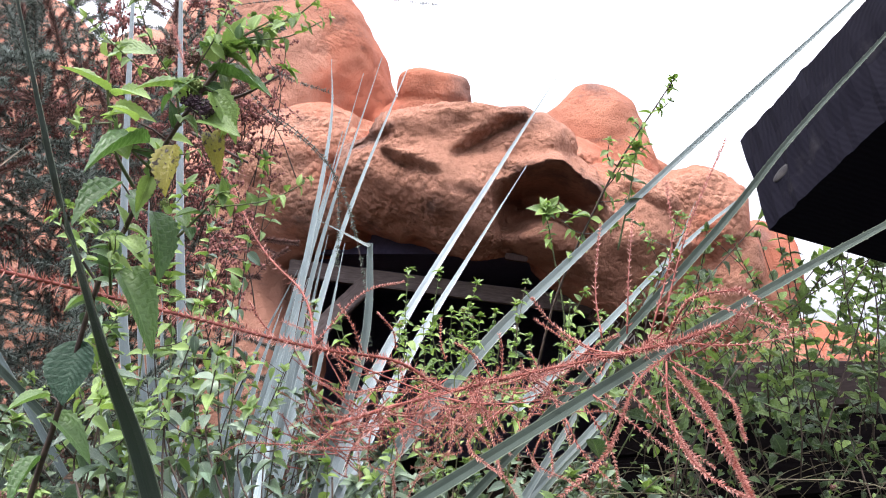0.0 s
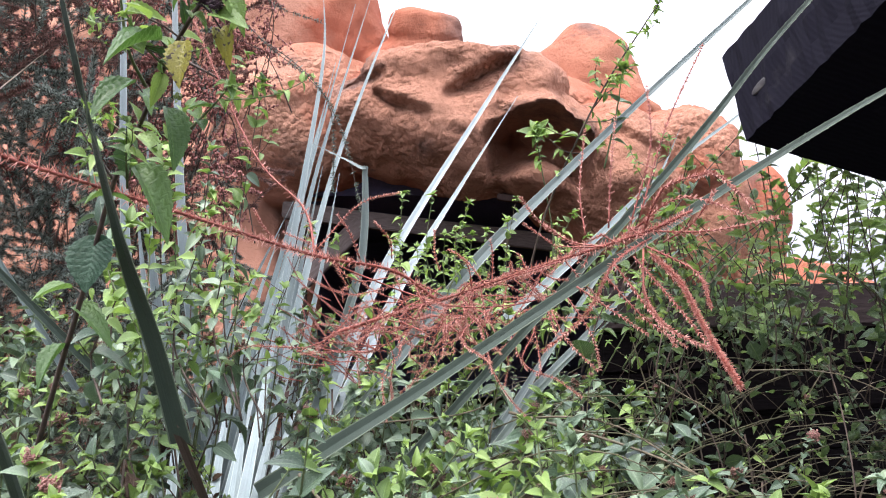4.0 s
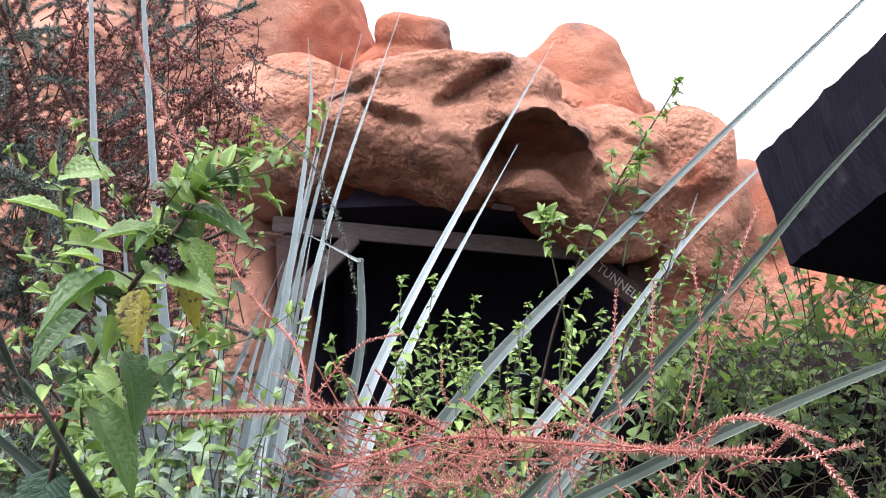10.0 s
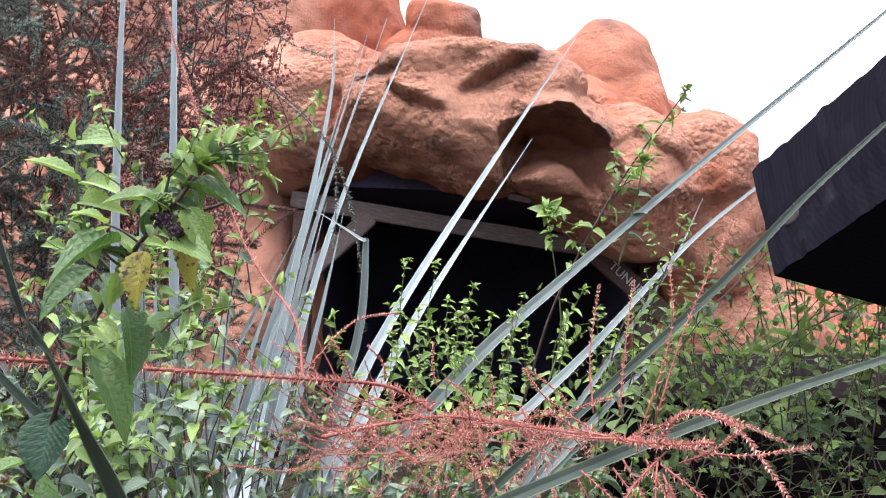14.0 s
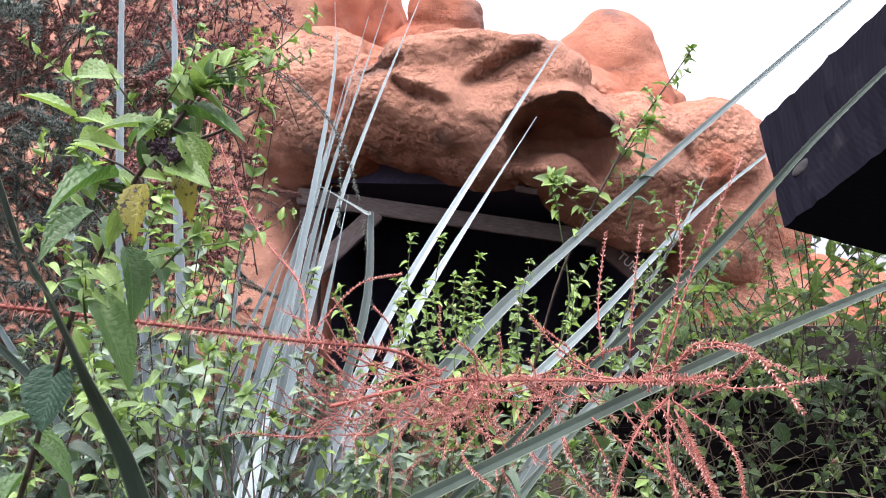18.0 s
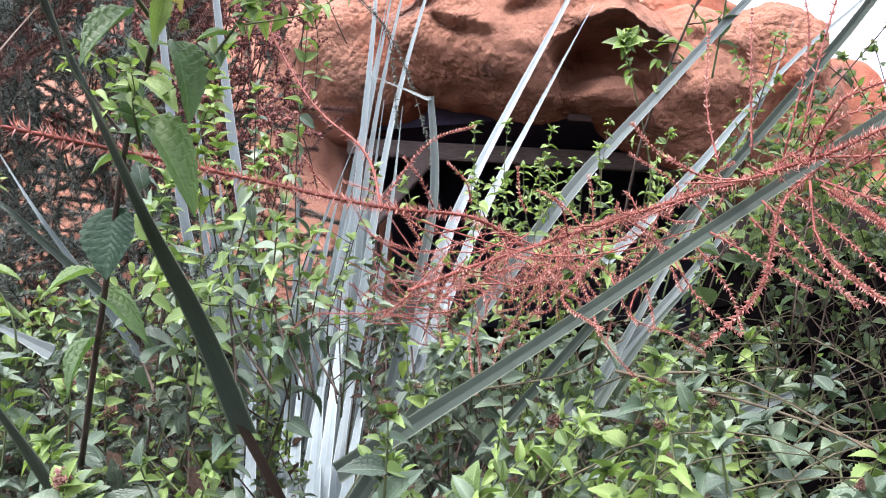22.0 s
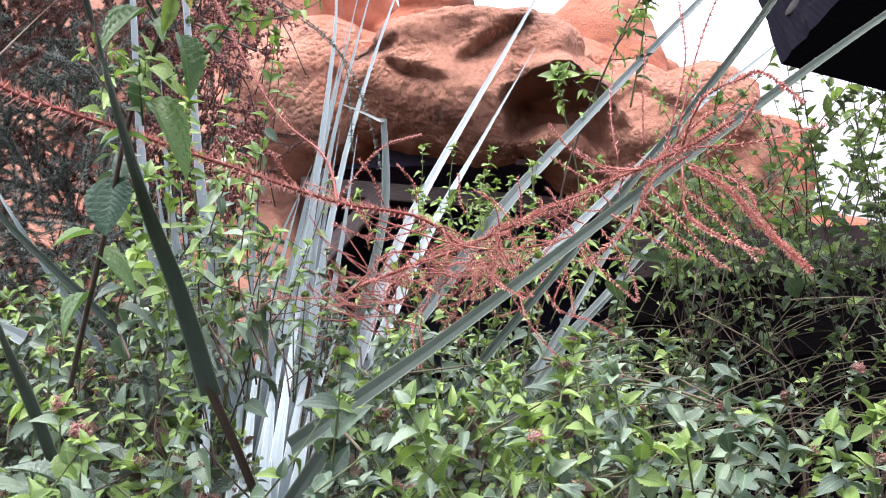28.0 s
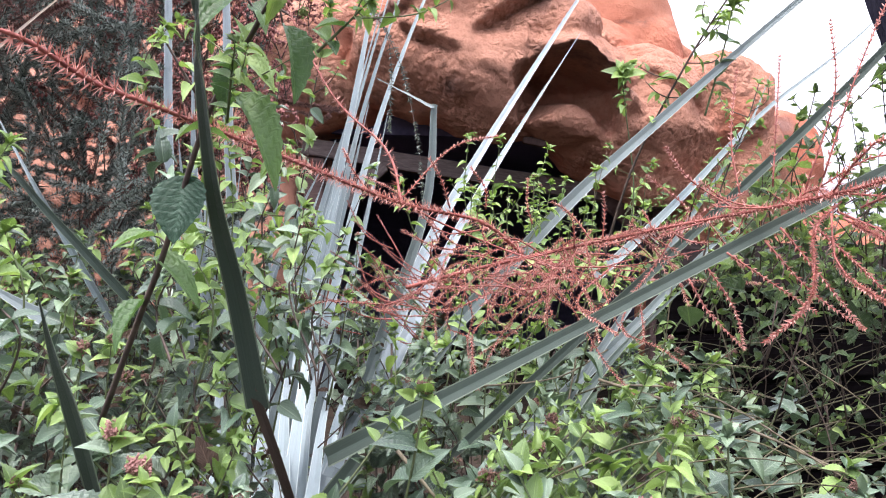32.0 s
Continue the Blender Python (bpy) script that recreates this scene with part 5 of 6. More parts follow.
leafy_thing("lantana_stem", "lantana stem with pale toothed leaves", "plant", "lantana stems", [(-0.351, 1.300, 1.246), (-0.369, 1.340, 1.363), (-0.312, 1.300, 1.493)], 0.036, 0.044, rng, ("green", "fresh"), STEM_BROWN, 0.0018, 0.25, twigs=2)
leafy_thing("lantana_stem", "lantana stem with pale toothed leaves", "plant", "lantana stems", [(-0.435, 1.000, 1.320), (-0.467, 1.040, 1.380), (-0.420, 1.000, 1.454)], 0.036, 0.044, rng, ("green", "fresh"), STEM_BROWN, 0.0018, 0.25, twigs=2)
leafy_thing("lantana_stem", "lantana stem with pale toothed leaves", "plant", "lantana stems", [(-0.340, 1.500, 1.197), (-0.356, 1.540, 1.333), (-0.295, 1.500, 1.481)], 0.036, 0.044, rng, ("green", "fresh"), STEM_BROWN, 0.0018, 0.25, twigs=2)
leafy_thing("lantana_stem", "lantana stem with pale toothed leaves", "plant", "lantana stems", [(-0.374, 1.100, 1.295), (-0.386, 1.140, 1.430), (-0.326, 1.100, 1.575)], 0.036, 0.044, rng, ("green", "fresh"), STEM_BROWN, 0.0018, 0.25, twigs=2)
leafy_thing("lantana_stem", "lantana stem with pale toothed leaves", "plant", "lantana stems", [(-0.388, 1.300, 1.246), (-0.469, 1.340, 1.431), (-0.470, 1.300, 1.624)], 0.036, 0.044, rng, ("green", "fresh"), STEM_BROWN, 0.0018, 0.25, twigs=2)
leafy_thing("lantana_stem", "lantana stem with pale toothed leaves", "plant", "lantana stems", [(-0.272, 1.050, 1.307), (-0.316, 1.090, 1.401), (-0.293, 1.050, 1.507)], 0.036, 0.044, rng, ("green", "fresh"), STEM_BROWN, 0.0018, 0.25, twigs=2)
leafy_thing("lantana_stem", "lantana stem with pale toothed leaves", "plant", "lantana stems", [(-0.268, 1.200, 1.270), (-0.310, 1.240, 1.343), (-0.284, 1.200, 1.430)], 0.036, 0.044, rng, ("green", "fresh"), STEM_BROWN, 0.0018, 0.25, twigs=2)
leafy_thing("lantana_stem", "lantana stem with pale toothed leaves", "plant", "lantana stems", [(-0.474, 1.200, 1.271), (-0.523, 1.240, 1.398), (-0.490, 1.200, 1.535)], 0.036, 0.044, rng, ("green", "fresh"), STEM_BROWN, 0.0018, 0.25, twigs=2)
leafy_thing("lantana_stem", "lantana stem with pale toothed leaves", "plant", "lantana stems", [(-0.355, 1.600, 1.172), (-0.347, 1.640, 1.387), (-0.260, 1.600, 1.611)], 0.036, 0.044, rng, ("green", "fresh"), STEM_BROWN, 0.0018, 0.25, twigs=2)
leafy_thing("lantana_stem", "upright lantana shoot with yellow-green leaves, dry lower down", "plant", "lantana stems", [(-0.549, 1.200, 1.184), (-0.483, 1.150, 1.460), (-0.552, 1.200, 1.689), (-0.521, 1.200, 1.762)], 0.026, 0.050, rng, ("green", "fresh"), STEM_BROWN, 0.0017, 0.45)
leafy_thing("lantana_stem", "upright lantana shoot with yellow-green leaves, dry lower down", "plant", "lantana stems", [(-0.571, 1.450, 1.117), (-0.474, 1.400, 1.456), (-0.507, 1.450, 1.734), (-0.471, 1.450, 1.822)], 0.026, 0.050, rng, ("fresh", "fresh"), STEM_GREEN, 0.0017, 0.45)
leafy_thing("lantana_stem", "upright lantana shoot with yellow-green leaves, dry lower down", "plant", "lantana stems", [(-0.610, 1.350, 1.145), (-0.495, 1.300, 1.424), (-0.500, 1.350, 1.642), (-0.466, 1.350, 1.725)], 0.026, 0.050, rng, ("fresh", "fresh"), STEM_GREEN, 0.0017, 0.45)
leafy_thing("lantana_stem", "upright lantana shoot with yellow-green leaves, dry lower down", "plant", "lantana stems", [(-0.581, 1.500, 1.104), (-0.467, 1.450, 1.373), (-0.476, 1.500, 1.573), (-0.439, 1.500, 1.664)], 0.026, 0.050, rng, ("green", "fresh"), STEM_BROWN, 0.0017, 0.45)
leafy_thing("lantana_stem", "upright lantana shoot with yellow-green leaves, dry lower down", "plant", "lantana stems", [(-0.454, 1.100, 1.208), (-0.401, 1.050, 1.380), (-0.472, 1.100, 1.500), (-0.444, 1.100, 1.567)], 0.026, 0.050, rng, ("fresh", "fresh"), STEM_GREEN, 0.0017, 0.45)
leafy_thing("lantana_stem", "upright lantana shoot with yellow-green leaves, dry lower down", "plant", "lantana stems", [(-0.409, 1.300, 1.153), (-0.346, 1.250, 1.307), (-0.403, 1.300, 1.396), (-0.371, 1.300, 1.476)], 0.026, 0.050, rng, ("green", "fresh"), STEM_BROWN, 0.0017, 0.45)
leafy_thing("lantana_stem", "upright lantana shoot with yellow-green leaves, dry lower down", "plant", "lantana stems", [(-0.730, 1.150, 1.203), (-0.660, 1.100, 1.386), (-0.744, 1.150, 1.515), (-0.713, 1.150, 1.587)], 0.026, 0.050, rng, ("fresh", "fresh"), STEM_GREEN, 0.0017, 0.45)
leafy_thing("lantana_stem", "upright lantana shoot with yellow-green leaves, dry lower down", "plant", "lantana stems", [(-0.653, 1.000, 1.241), (-0.585, 0.950, 1.349), (-0.657, 1.000, 1.404), (-0.631, 1.000, 1.467)], 0.026, 0.050, rng, ("green", "fresh"), STEM_BROWN, 0.0017, 0.45)
rng = random.Random(55)
for i in range(15):
    x, y = rng.uniform(-0.08, 0.50), rng.uniform(1.35, 1.85)
    top = rng.uniform(1.46, 1.60) + 0.16 * max(0, x - 0.15)
    lx = rng.gauss(0.02, 0.05)
    leafy_thing("lantana_stem", "loose lantana shoot with small yellow-green leaves and dry heads", "plant", "lantana stems", [(x - lx, y, 1.20), (x - lx * 0.2, y + 0.02, (1.20 + top) / 2), (x, y, top)],
                0.030, 0.032, rng, ("fresh", "fresh"), STEM_DRY if i % 3 else STEM_GREEN, 0.0015, 0.25, heads=[((x, y, top + 0.005), rng.uniform(0.005, 0.008), BUD_BROWN, "flower_head")] if i % 2 else (), twigs=3)
rng = random.Random(77)
for i in range(215):
    y = 0.66 + 1.25 * rng.random() ** 1.2
    x = rng.uniform(-0.66, 0.66) * (y + 0.12)
    top = bed_top(x, y) + rng.uniform(0.0, 0.07)
    ln = rng.uniform(0.14, 0.24)
    lx, ly = rng.gauss(0, 0.11), rng.gauss(-0.01, 0.09)
    if abs(x / y + 0.27) < 0.085 and y > 0.72:
        continue
    if x > 0.30 * y and y > 1.0 and i % 3:
        x -= 0.5 * y
    fresh = rng.random() < 0.3
    heads = [((x, y, top + 0.006), rng.uniform(0.007, 0.012), BUD_PINK if i % 3 == 0 else BUD_BROWN, "flower_head")] if rng.random() < 0.30 else ()
    leafy_thing("lantana_stem", "lantana shoot with fresh yellow-green leaves" if fresh else "lantana shoot with mature dark green leaves", "plant", "lantana stems",
                [(x - lx, y - ly, top - ln), (x - lx * 0.4, y - ly * 0.4, top - ln * 0.45), (x, y, top)], 0.028, rng.uniform(0.022, 0.038) if fresh else rng.uniform(0.030, 0.062), rng,
                ("fresh", "fresh") if fresh else ("green", "green" if rng.random() < 0.5 else "fresh"), STEM_GREEN, 0.0018, 0.25, heads=heads)
leafy_thing("lantana_stem", "short lantana shoot with a small pink flower", "plant", "lantana stems", [(0.086, 1.280, 1.259), (0.106, 1.260, 1.359), (0.116, 1.250, 1.429)], 0.04, 0.05, rng, ("green", "fresh"), STEM_GREEN, 0.0018, 0.3, heads=[((0.116, 1.250, 1.439), 0.007, PETAL, "flower_head")])
leafy_thing("lantana_stem", "thin shoot with a small white flower", "plant", "lantana stems", [(0.105, 1.530, 1.380), (0.125, 1.510, 1.480), (0.135, 1.500, 1.550)], 0.04, 0.05, rng, ("green", "fresh"), STEM_GREEN, 0.0018, 0.3, heads=[((0.135, 1.500, 1.560), 0.008, PETAL_WHITE, "flower_head")])
leafy_thing("lantana_stem", "thin shoot with a small white flower", "plant", "lantana stems", [(0.307, 1.390, 1.693), (0.327, 1.370, 1.793), (0.337, 1.360, 1.863)], 0.04, 0.05, rng, ("green", "fresh"), STEM_GREEN, 0.0018, 0.3, heads=[((0.337, 1.360, 1.873), 0.008, PETAL_WHITE, "flower_head")])
leafy_thing("lantana_stem", "short lantana shoot ending in a dried russet flower head", "plant", "lantana stems", [(-0.390, 0.737, 1.101), (-0.370, 0.717, 1.201), (-0.360, 0.707, 1.271)], 0.04, 0.05, rng, ("green", "fresh"), STEM_GREEN, 0.0018, 0.3, heads=[((-0.360, 0.707, 1.281), 0.013, BUD_PINK, "flower_head")])
leafy_thing("lantana_stem", "short lantana shoot ending in a dried russet flower head", "plant", "lantana stems", [(-0.389, 1.250, 1.217), (-0.369, 1.230, 1.317), (-0.359, 1.220, 1.387)], 0.04, 0.05, rng, ("green", "fresh"), STEM_GREEN, 0.0018, 0.3, heads=[((-0.359, 1.220, 1.397), 0.014, BUD_BROWN, "flower_head")])
leafy_thing("lantana_stem", "short lantana shoot ending in a dried russet flower head", "plant", "lantana stems", [(-0.165, 0.830, 1.153), (-0.145, 0.810, 1.253), (-0.135, 0.800, 1.323)], 0.04, 0.05, rng, ("green", "fresh"), STEM_GREEN, 0.0018, 0.3, heads=[((-0.135, 0.800, 1.333), 0.010, BUD_BROWN, "flower_head")])
leafy_thing("lantana_stem", "short lantana shoot ending in a dried russet flower head", "plant", "lantana stems", [(-0.296, 1.330, 1.210), (-0.276, 1.310, 1.310), (-0.266, 1.300, 1.380)], 0.04, 0.05, rng, ("green", "fresh"), STEM_GREEN, 0.0018, 0.3, heads=[((-0.266, 1.300, 1.390), 0.009, BUD_BROWN, "flower_head")])
leafy_thing("lantana_stem", "short lantana shoot ending in a dried russet flower head", "plant", "lantana stems", [(-0.425, 0.770, 1.120), (-0.405, 0.750, 1.220), (-0.395, 0.740, 1.290)], 0.04, 0.05, rng, ("green", "fresh"), STEM_GREEN, 0.0018, 0.3, heads=[((-0.395, 0.740, 1.300), 0.011, BUD_PINK, "flower_head")])
leafy_thing("lantana_stem", "short lantana shoot ending in a dried russet flower head", "plant", "lantana stems", [(-0.576, 1.130, 1.154), (-0.556, 1.110, 1.254), (-0.546, 1.100, 1.324)], 0.04, 0.05, rng, ("green", "fresh"), STEM_GREEN, 0.0018, 0.3, heads=[((-0.546, 1.100, 1.334), 0.010, BUD_BROWN, "flower_head")])
leafy_thing("lantana_stem", "short lantana shoot ending in a dried russet flower head", "plant", "lantana stems", [(-0.415, 1.330, 1.211), (-0.395, 1.310, 1.311), (-0.385, 1.300, 1.381)], 0.04, 0.05, rng, ("green", "fresh"), STEM_GREEN, 0.0018, 0.3, heads=[((-0.385, 1.300, 1.391), 0.012, BUD_BROWN, "flower_head")])
leafy_thing("lantana_stem", "short lantana shoot ending in a dried russet flower head", "plant", "lantana stems", [(-0.360, 1.330, 1.204), (-0.340, 1.310, 1.304), (-0.330, 1.300, 1.374)], 0.04, 0.05, rng, ("green", "fresh"), STEM_GREEN, 0.0018, 0.3, heads=[((-0.330, 1.300, 1.384), 0.012, BUD_BROWN, "flower_head")])
leafy_thing("lantana_stem", "short lantana shoot ending in a dried russet flower head", "plant", "lantana stems", [(-0.372, 1.280, 1.170), (-0.352, 1.260, 1.270), (-0.342, 1.250, 1.340)], 0.04, 0.05, rng, ("green", "fresh"), STEM_GREEN, 0.0018, 0.3, heads=[((-0.342, 1.250, 1.350), 0.009, BUD_BROWN, "flower_head")])
leafy_thing("lantana_stem", "short lantana shoot ending in a dried russet flower head", "plant", "lantana stems", [(0.057, 0.830, 1.008), (0.077, 0.810, 1.108), (0.087, 0.800, 1.178)], 0.04, 0.05, rng, ("green", "fresh"), STEM_GREEN, 0.0018, 0.3, heads=[((0.087, 0.800, 1.188), 0.014, BUD_PINK, "flower_head")])
leafy_thing("lantana_stem", "short lantana shoot ending in a dried russet flower head", "plant", "lantana stems", [(-0.350, 1.280, 1.311), (-0.330, 1.260, 1.411), (-0.320, 1.250, 1.481)], 0.04, 0.05, rng, ("green", "fresh"), STEM_GREEN, 0.0018, 0.3, heads=[((-0.320, 1.250, 1.491), 0.010, BUD_BROWN, "flower_head")])
# ---- red needle branches ----


def red_branch(thing, acc, points, r0, needle_len, rng, spacing=0.0075, count=9, tail=0.6):
    n = max(6, int(np.linalg.norm(np.diff(np.asarray(points, float), axis=0), axis=1).sum() / 0.012))
    path = smooth_path(points, n)
    st = Acc()
    tube(st, path, r0, r0 * 0.35, 6)
    part_mesh("twig", st.mesh("twig", STEM_RED), thing)
    nodes = stem_nodes(points, spacing, rng)[1]
    for p, d, t in nodes:
        a0 = rng.uniform(0, 6.28)
        side = unit(np.cross(d, (0.2, 0.3, 0.9)))
        other = np.cross(d, side)
        for k in range(count):
            a = a0 + 6.28 * k / count + rng.gauss(0, 0.3)
            o = math.cos(a) * side + math.sin(a) * other
            needle(acc, p, o + d * rng.uniform(0.2, 0.9), needle_len * rng.uniform(0.5, 1.15) * (1 - (1 - tail) * t), needle_len * 0.07)


def red_sprig(acc, stem_acc, points, needle_len, rng, spacing=0.0062, count=6, stout=0.20, jitter=0.05):
    if len(points) > 2:
        ln = float(np.linalg.norm(np.subtract(points[-1], points[0])))
        points = [points[0]] + [np.asarray(p) + np.array([rng.gauss(0, jitter * ln) for _ in range(3)]) for p in points[1:-1]] + [points[-1]]
    path, nodes = stem_nodes(points, spacing, rng, 0.05)
    tube(stem_acc, path[::3], 0.0011, 0.0005, 4)
    for p, d, t in nodes:
        a0 = rng.uniform(0, 6.28)
        side = unit(np.cross(d, (0.2, 0.3, 0.9)))
        other = np.cross(d, side)
        for k in range(count):
            a = a0 + 6.28 * k / count
            o = math.cos(a) * side + math.sin(a) * other
            needle(acc, p, o * 0.9 + d * rng.uniform(0.5, 1.3), needle_len * rng.uniform(0.6, 1.25) * (1 - 0.4 * t), needle_len * stout)


red = root("red_needle_bush", (-0.90, 0.42, 0.0), "dead russet branches with dense short needles, arching over the bed", "bush")
rng = random.Random(21)
ra, rs = Acc(), Acc()
red_branch(red, ra, [(-0.175, 1.300, 1.400), (-0.080, 1.260, 1.430), (0.013, 1.201, 1.456), (0.110, 0.970, 1.487), (0.204, 0.749, 1.515), (0.235, 0.680, 1.530)], 0.0032, 0.0130, rng, spacing=0.0080, count=11)
red_branch(red, ra, [(-0.003, 1.250, 1.457), (-0.069, 1.180, 1.500), (-0.175, 1.086, 1.518), (-0.292, 0.856, 1.552), (-0.380, 0.683, 1.577), (-0.450, 0.560, 1.590), (-0.700, 0.450, 1.450), (-0.880, 0.420, 0.800), (-0.900, 0.420, -0.020)], 0.0028, 0.0150, rng, spacing=0.0082, count=17)
red_branch(red, ra, [(-0.175, 1.100, 1.515), (-0.203, 1.160, 1.596), (-0.306, 1.260, 1.708), (-0.469, 1.420, 2.020), (-0.526, 1.480, 2.150)], 0.0020, 0.0130, rng, spacing=0.0115, count=11)
red_branch(red, ra, [(-0.176, 1.120, 1.523), (-0.115, 1.140, 1.492), (0.013, 1.130, 1.447), (0.110, 1.080, 1.446), (0.185, 1.000, 1.469)], 0.0016, 0.0040, rng, spacing=0.02, count=3)
red_sprig(ra, rs, [(0.168, 0.850, 1.524), (0.172, 0.880, 1.586), (0.180, 0.900, 1.660)], 0.0064, rng, spacing=0.0085, count=4)
red_sprig(ra, rs, [(0.188, 0.820, 1.528), (0.200, 0.840, 1.595), (0.208, 0.860, 1.664)], 0.0064, rng, spacing=0.0085, count=4)
red_sprig(ra, rs, [(0.201, 0.780, 1.524), (0.215, 0.790, 1.606), (0.228, 0.800, 1.684)], 0.0064, rng, spacing=0.0085, count=4)
red_sprig(ra, rs, [(0.207, 0.760, 1.532), (0.246, 0.780, 1.616), (0.292, 0.800, 1.728)], 0.0064, rng, spacing=0.0085, count=4)
red_sprig(ra, rs, [(0.209, 0.750, 1.518), (0.261, 0.720, 1.515), (0.328, 0.700, 1.527)], 0.0064, rng)
red_sprig(ra, rs, [(0.203, 0.770, 1.521), (0.237, 0.720, 1.540), (0.312, 0.720, 1.525)], 0.0064, rng)
red_sprig(ra, rs, [(0.206, 0.740, 1.518), (0.224, 0.680, 1.548), (0.235, 0.630, 1.560), (0.239, 0.590, 1.547), (0.246, 0.560, 1.516)], 0.0064, rng)
red_sprig(ra, rs, [(0.205, 0.740, 1.500), (0.215, 0.680, 1.462), (0.213, 0.600, 1.434), (0.203, 0.540, 1.409)], 0.0064, rng)
red_sprig(ra, rs, [(0.188, 0.800, 1.489), (0.217, 0.770, 1.447), (0.237, 0.740, 1.400)], 0.0064, rng)
red_sprig(ra, rs, [(0.204, 0.717, 1.495), (0.194, 0.594, 1.463), (0.179, 0.486, 1.430), (0.165, 0.388, 1.397)], 0.0060, rng, 0.0034, 12, 0.15, 0.01)
red_sprig(ra, rs, [(0.157, 0.850, 1.465), (0.196, 0.820, 1.432), (0.227, 0.800, 1.410)], 0.0064, rng)
red_sprig(ra, rs, [(0.135, 0.900, 1.438), (0.160, 0.870, 1.405), (0.185, 0.860, 1.366)], 0.0064, rng)
red_sprig(ra, rs, [(0.205, 0.780, 1.494), (0.227, 0.720, 1.446), (0.250, 0.680, 1.403)], 0.0064, rng)
red_sprig(ra, rs, [(0.037, 1.150, 1.460), (0.057, 1.080, 1.404), (0.076, 1.050, 1.349)], 0.0064, rng)
red_sprig(ra, rs, [(-0.173, 1.100, 1.527), (-0.112, 1.100, 1.589), (-0.050, 1.100, 1.610)], 0.0064, rng)
red_sprig(ra, rs, [(-0.113, 1.120, 1.515), (-0.127, 1.100, 1.550), (-0.143, 1.080, 1.579)], 0.0064, rng)
red_sprig(ra, rs, [(-0.066, 1.120, 1.515), (-0.077, 1.100, 1.546), (-0.092, 1.080, 1.569)], 0.0064, rng)
red_sprig(ra, rs, [(0.005, 1.200, 1.500), (0.001, 1.200, 1.533), (-0.003, 1.200, 1.567)], 0.0064, rng)
red_sprig(ra, rs, [(-0.218, 1.020, 1.535), (-0.232, 1.000, 1.552), (-0.239, 0.980, 1.575)], 0.0064, rng)
red_sprig(ra, rs, [(0.148, 0.980, 1.493), (0.177, 0.950, 1.520), (0.205, 0.920, 1.532)], 0.0064, rng)
red_sprig(ra, rs, [(0.107, 1.050, 1.478), (0.152, 1.000, 1.514), (0.110, 1.000, 1.556)], 0.0064, rng)
red_sprig(ra, rs, [(0.219, 0.720, 1.504), (0.241, 0.700, 1.526), (0.252, 0.660, 1.549)], 0.0064, rng)
red_sprig(ra, rs, [(0.205, 0.730, 1.501), (0.223, 0.680, 1.464), (0.230, 0.620, 1.439)], 0.0064, rng)
red_sprig(ra, rs, [(0.183, 0.820, 1.476), (0.219, 0.800, 1.430), (0.262, 0.780, 1.397)], 0.0064, rng)
red_sprig(ra, rs, [(0.157, 0.920, 1.455), (0.178, 0.900, 1.409), (0.189, 0.880, 1.365)], 0.0064, rng)
red_sprig(ra, rs, [(0.077, 1.000, 1.446), (0.029, 0.950, 1.413), (0.065, 0.900, 1.375)], 0.0064, rng)
red_sprig(ra, rs, [(0.172, 0.850, 1.504), (0.127, 0.850, 1.544), (0.092, 0.850, 1.570)], 0.0064, rng)
red_sprig(ra, rs, [(0.213, 0.740, 1.510), (0.170, 0.660, 1.467), (0.123, 0.600, 1.431), (0.076, 0.560, 1.406)], 0.0064, rng)
for i in range(72):
    b = np.array((rng.gauss(0.0, 0.075), rng.gauss(1.22, 0.07), rng.gauss(1.44, 0.022)))
    e = b + np.array((rng.gauss(-0.02, 0.09), rng.gauss(0, 0.07), rng.gauss(-0.045, 0.05)))
    red_sprig(ra, rs, [b, b * 0.7 + e * 0.3 + np.array((0, 0, rng.uniform(-0.02, 0.02))), b * 0.3 + e * 0.7 + np.array((rng.gauss(0, 0.012), 0, rng.gauss(0, 0.012))), e], 0.0080, rng, 0.0062, 5, 0.12)
for i in range(38):
    f = rng.random()
    b = np.array((0.013 + 0.2 * f, 1.201 - 0.46 * f, 1.456 + 0.06 * f))
    e = b + np.array((rng.gauss(0.0, 0.05), rng.gauss(0, 0.05), rng.gauss(-0.01, 0.045))) * (1 - 0.4 * f)
    red_sprig(ra, rs, [b, (b + e) / 2 + np.array((0, 0, rng.uniform(-0.01, 0.015))), e], 0.0076, rng, 0.0062, 5, 0.12)
rd, rds = Acc(), Acc()
for i in range(34):
    b = np.array((-0.15 + rng.gauss(0, 0.06), 1.55 + rng.gauss(0, 0.08), 1.36 + rng.gauss(0, 0.03)))
    e = b + np.array((-0.10 + rng.gauss(0, 0.04), rng.gauss(0, 0.05), 0.07 + rng.gauss(0, 0.035)))
    red_sprig(rd, rds, [b, (b + e) / 2 + np.array((0, 0, -0.015)), e], 0.006, rng, 0.006, 4)
part_mesh("needles", ra.mesh("needles", NEEDLE_RED, False), red, "short russet needles", kind="stuff")
part_mesh("twig_mass", rs.mesh("twig_mass", STEM_RED), red, "fine red side twigs", kind="stuff")
part_mesh("needles", rd.mesh("needles", NEEDLE_DARKRED, False), red, "darker dull red needles", kind="stuff")
part_mesh("twig_mass", rds.mesh("twig_mass", STEM_RED), red, "fine dark twigs", kind="stuff")
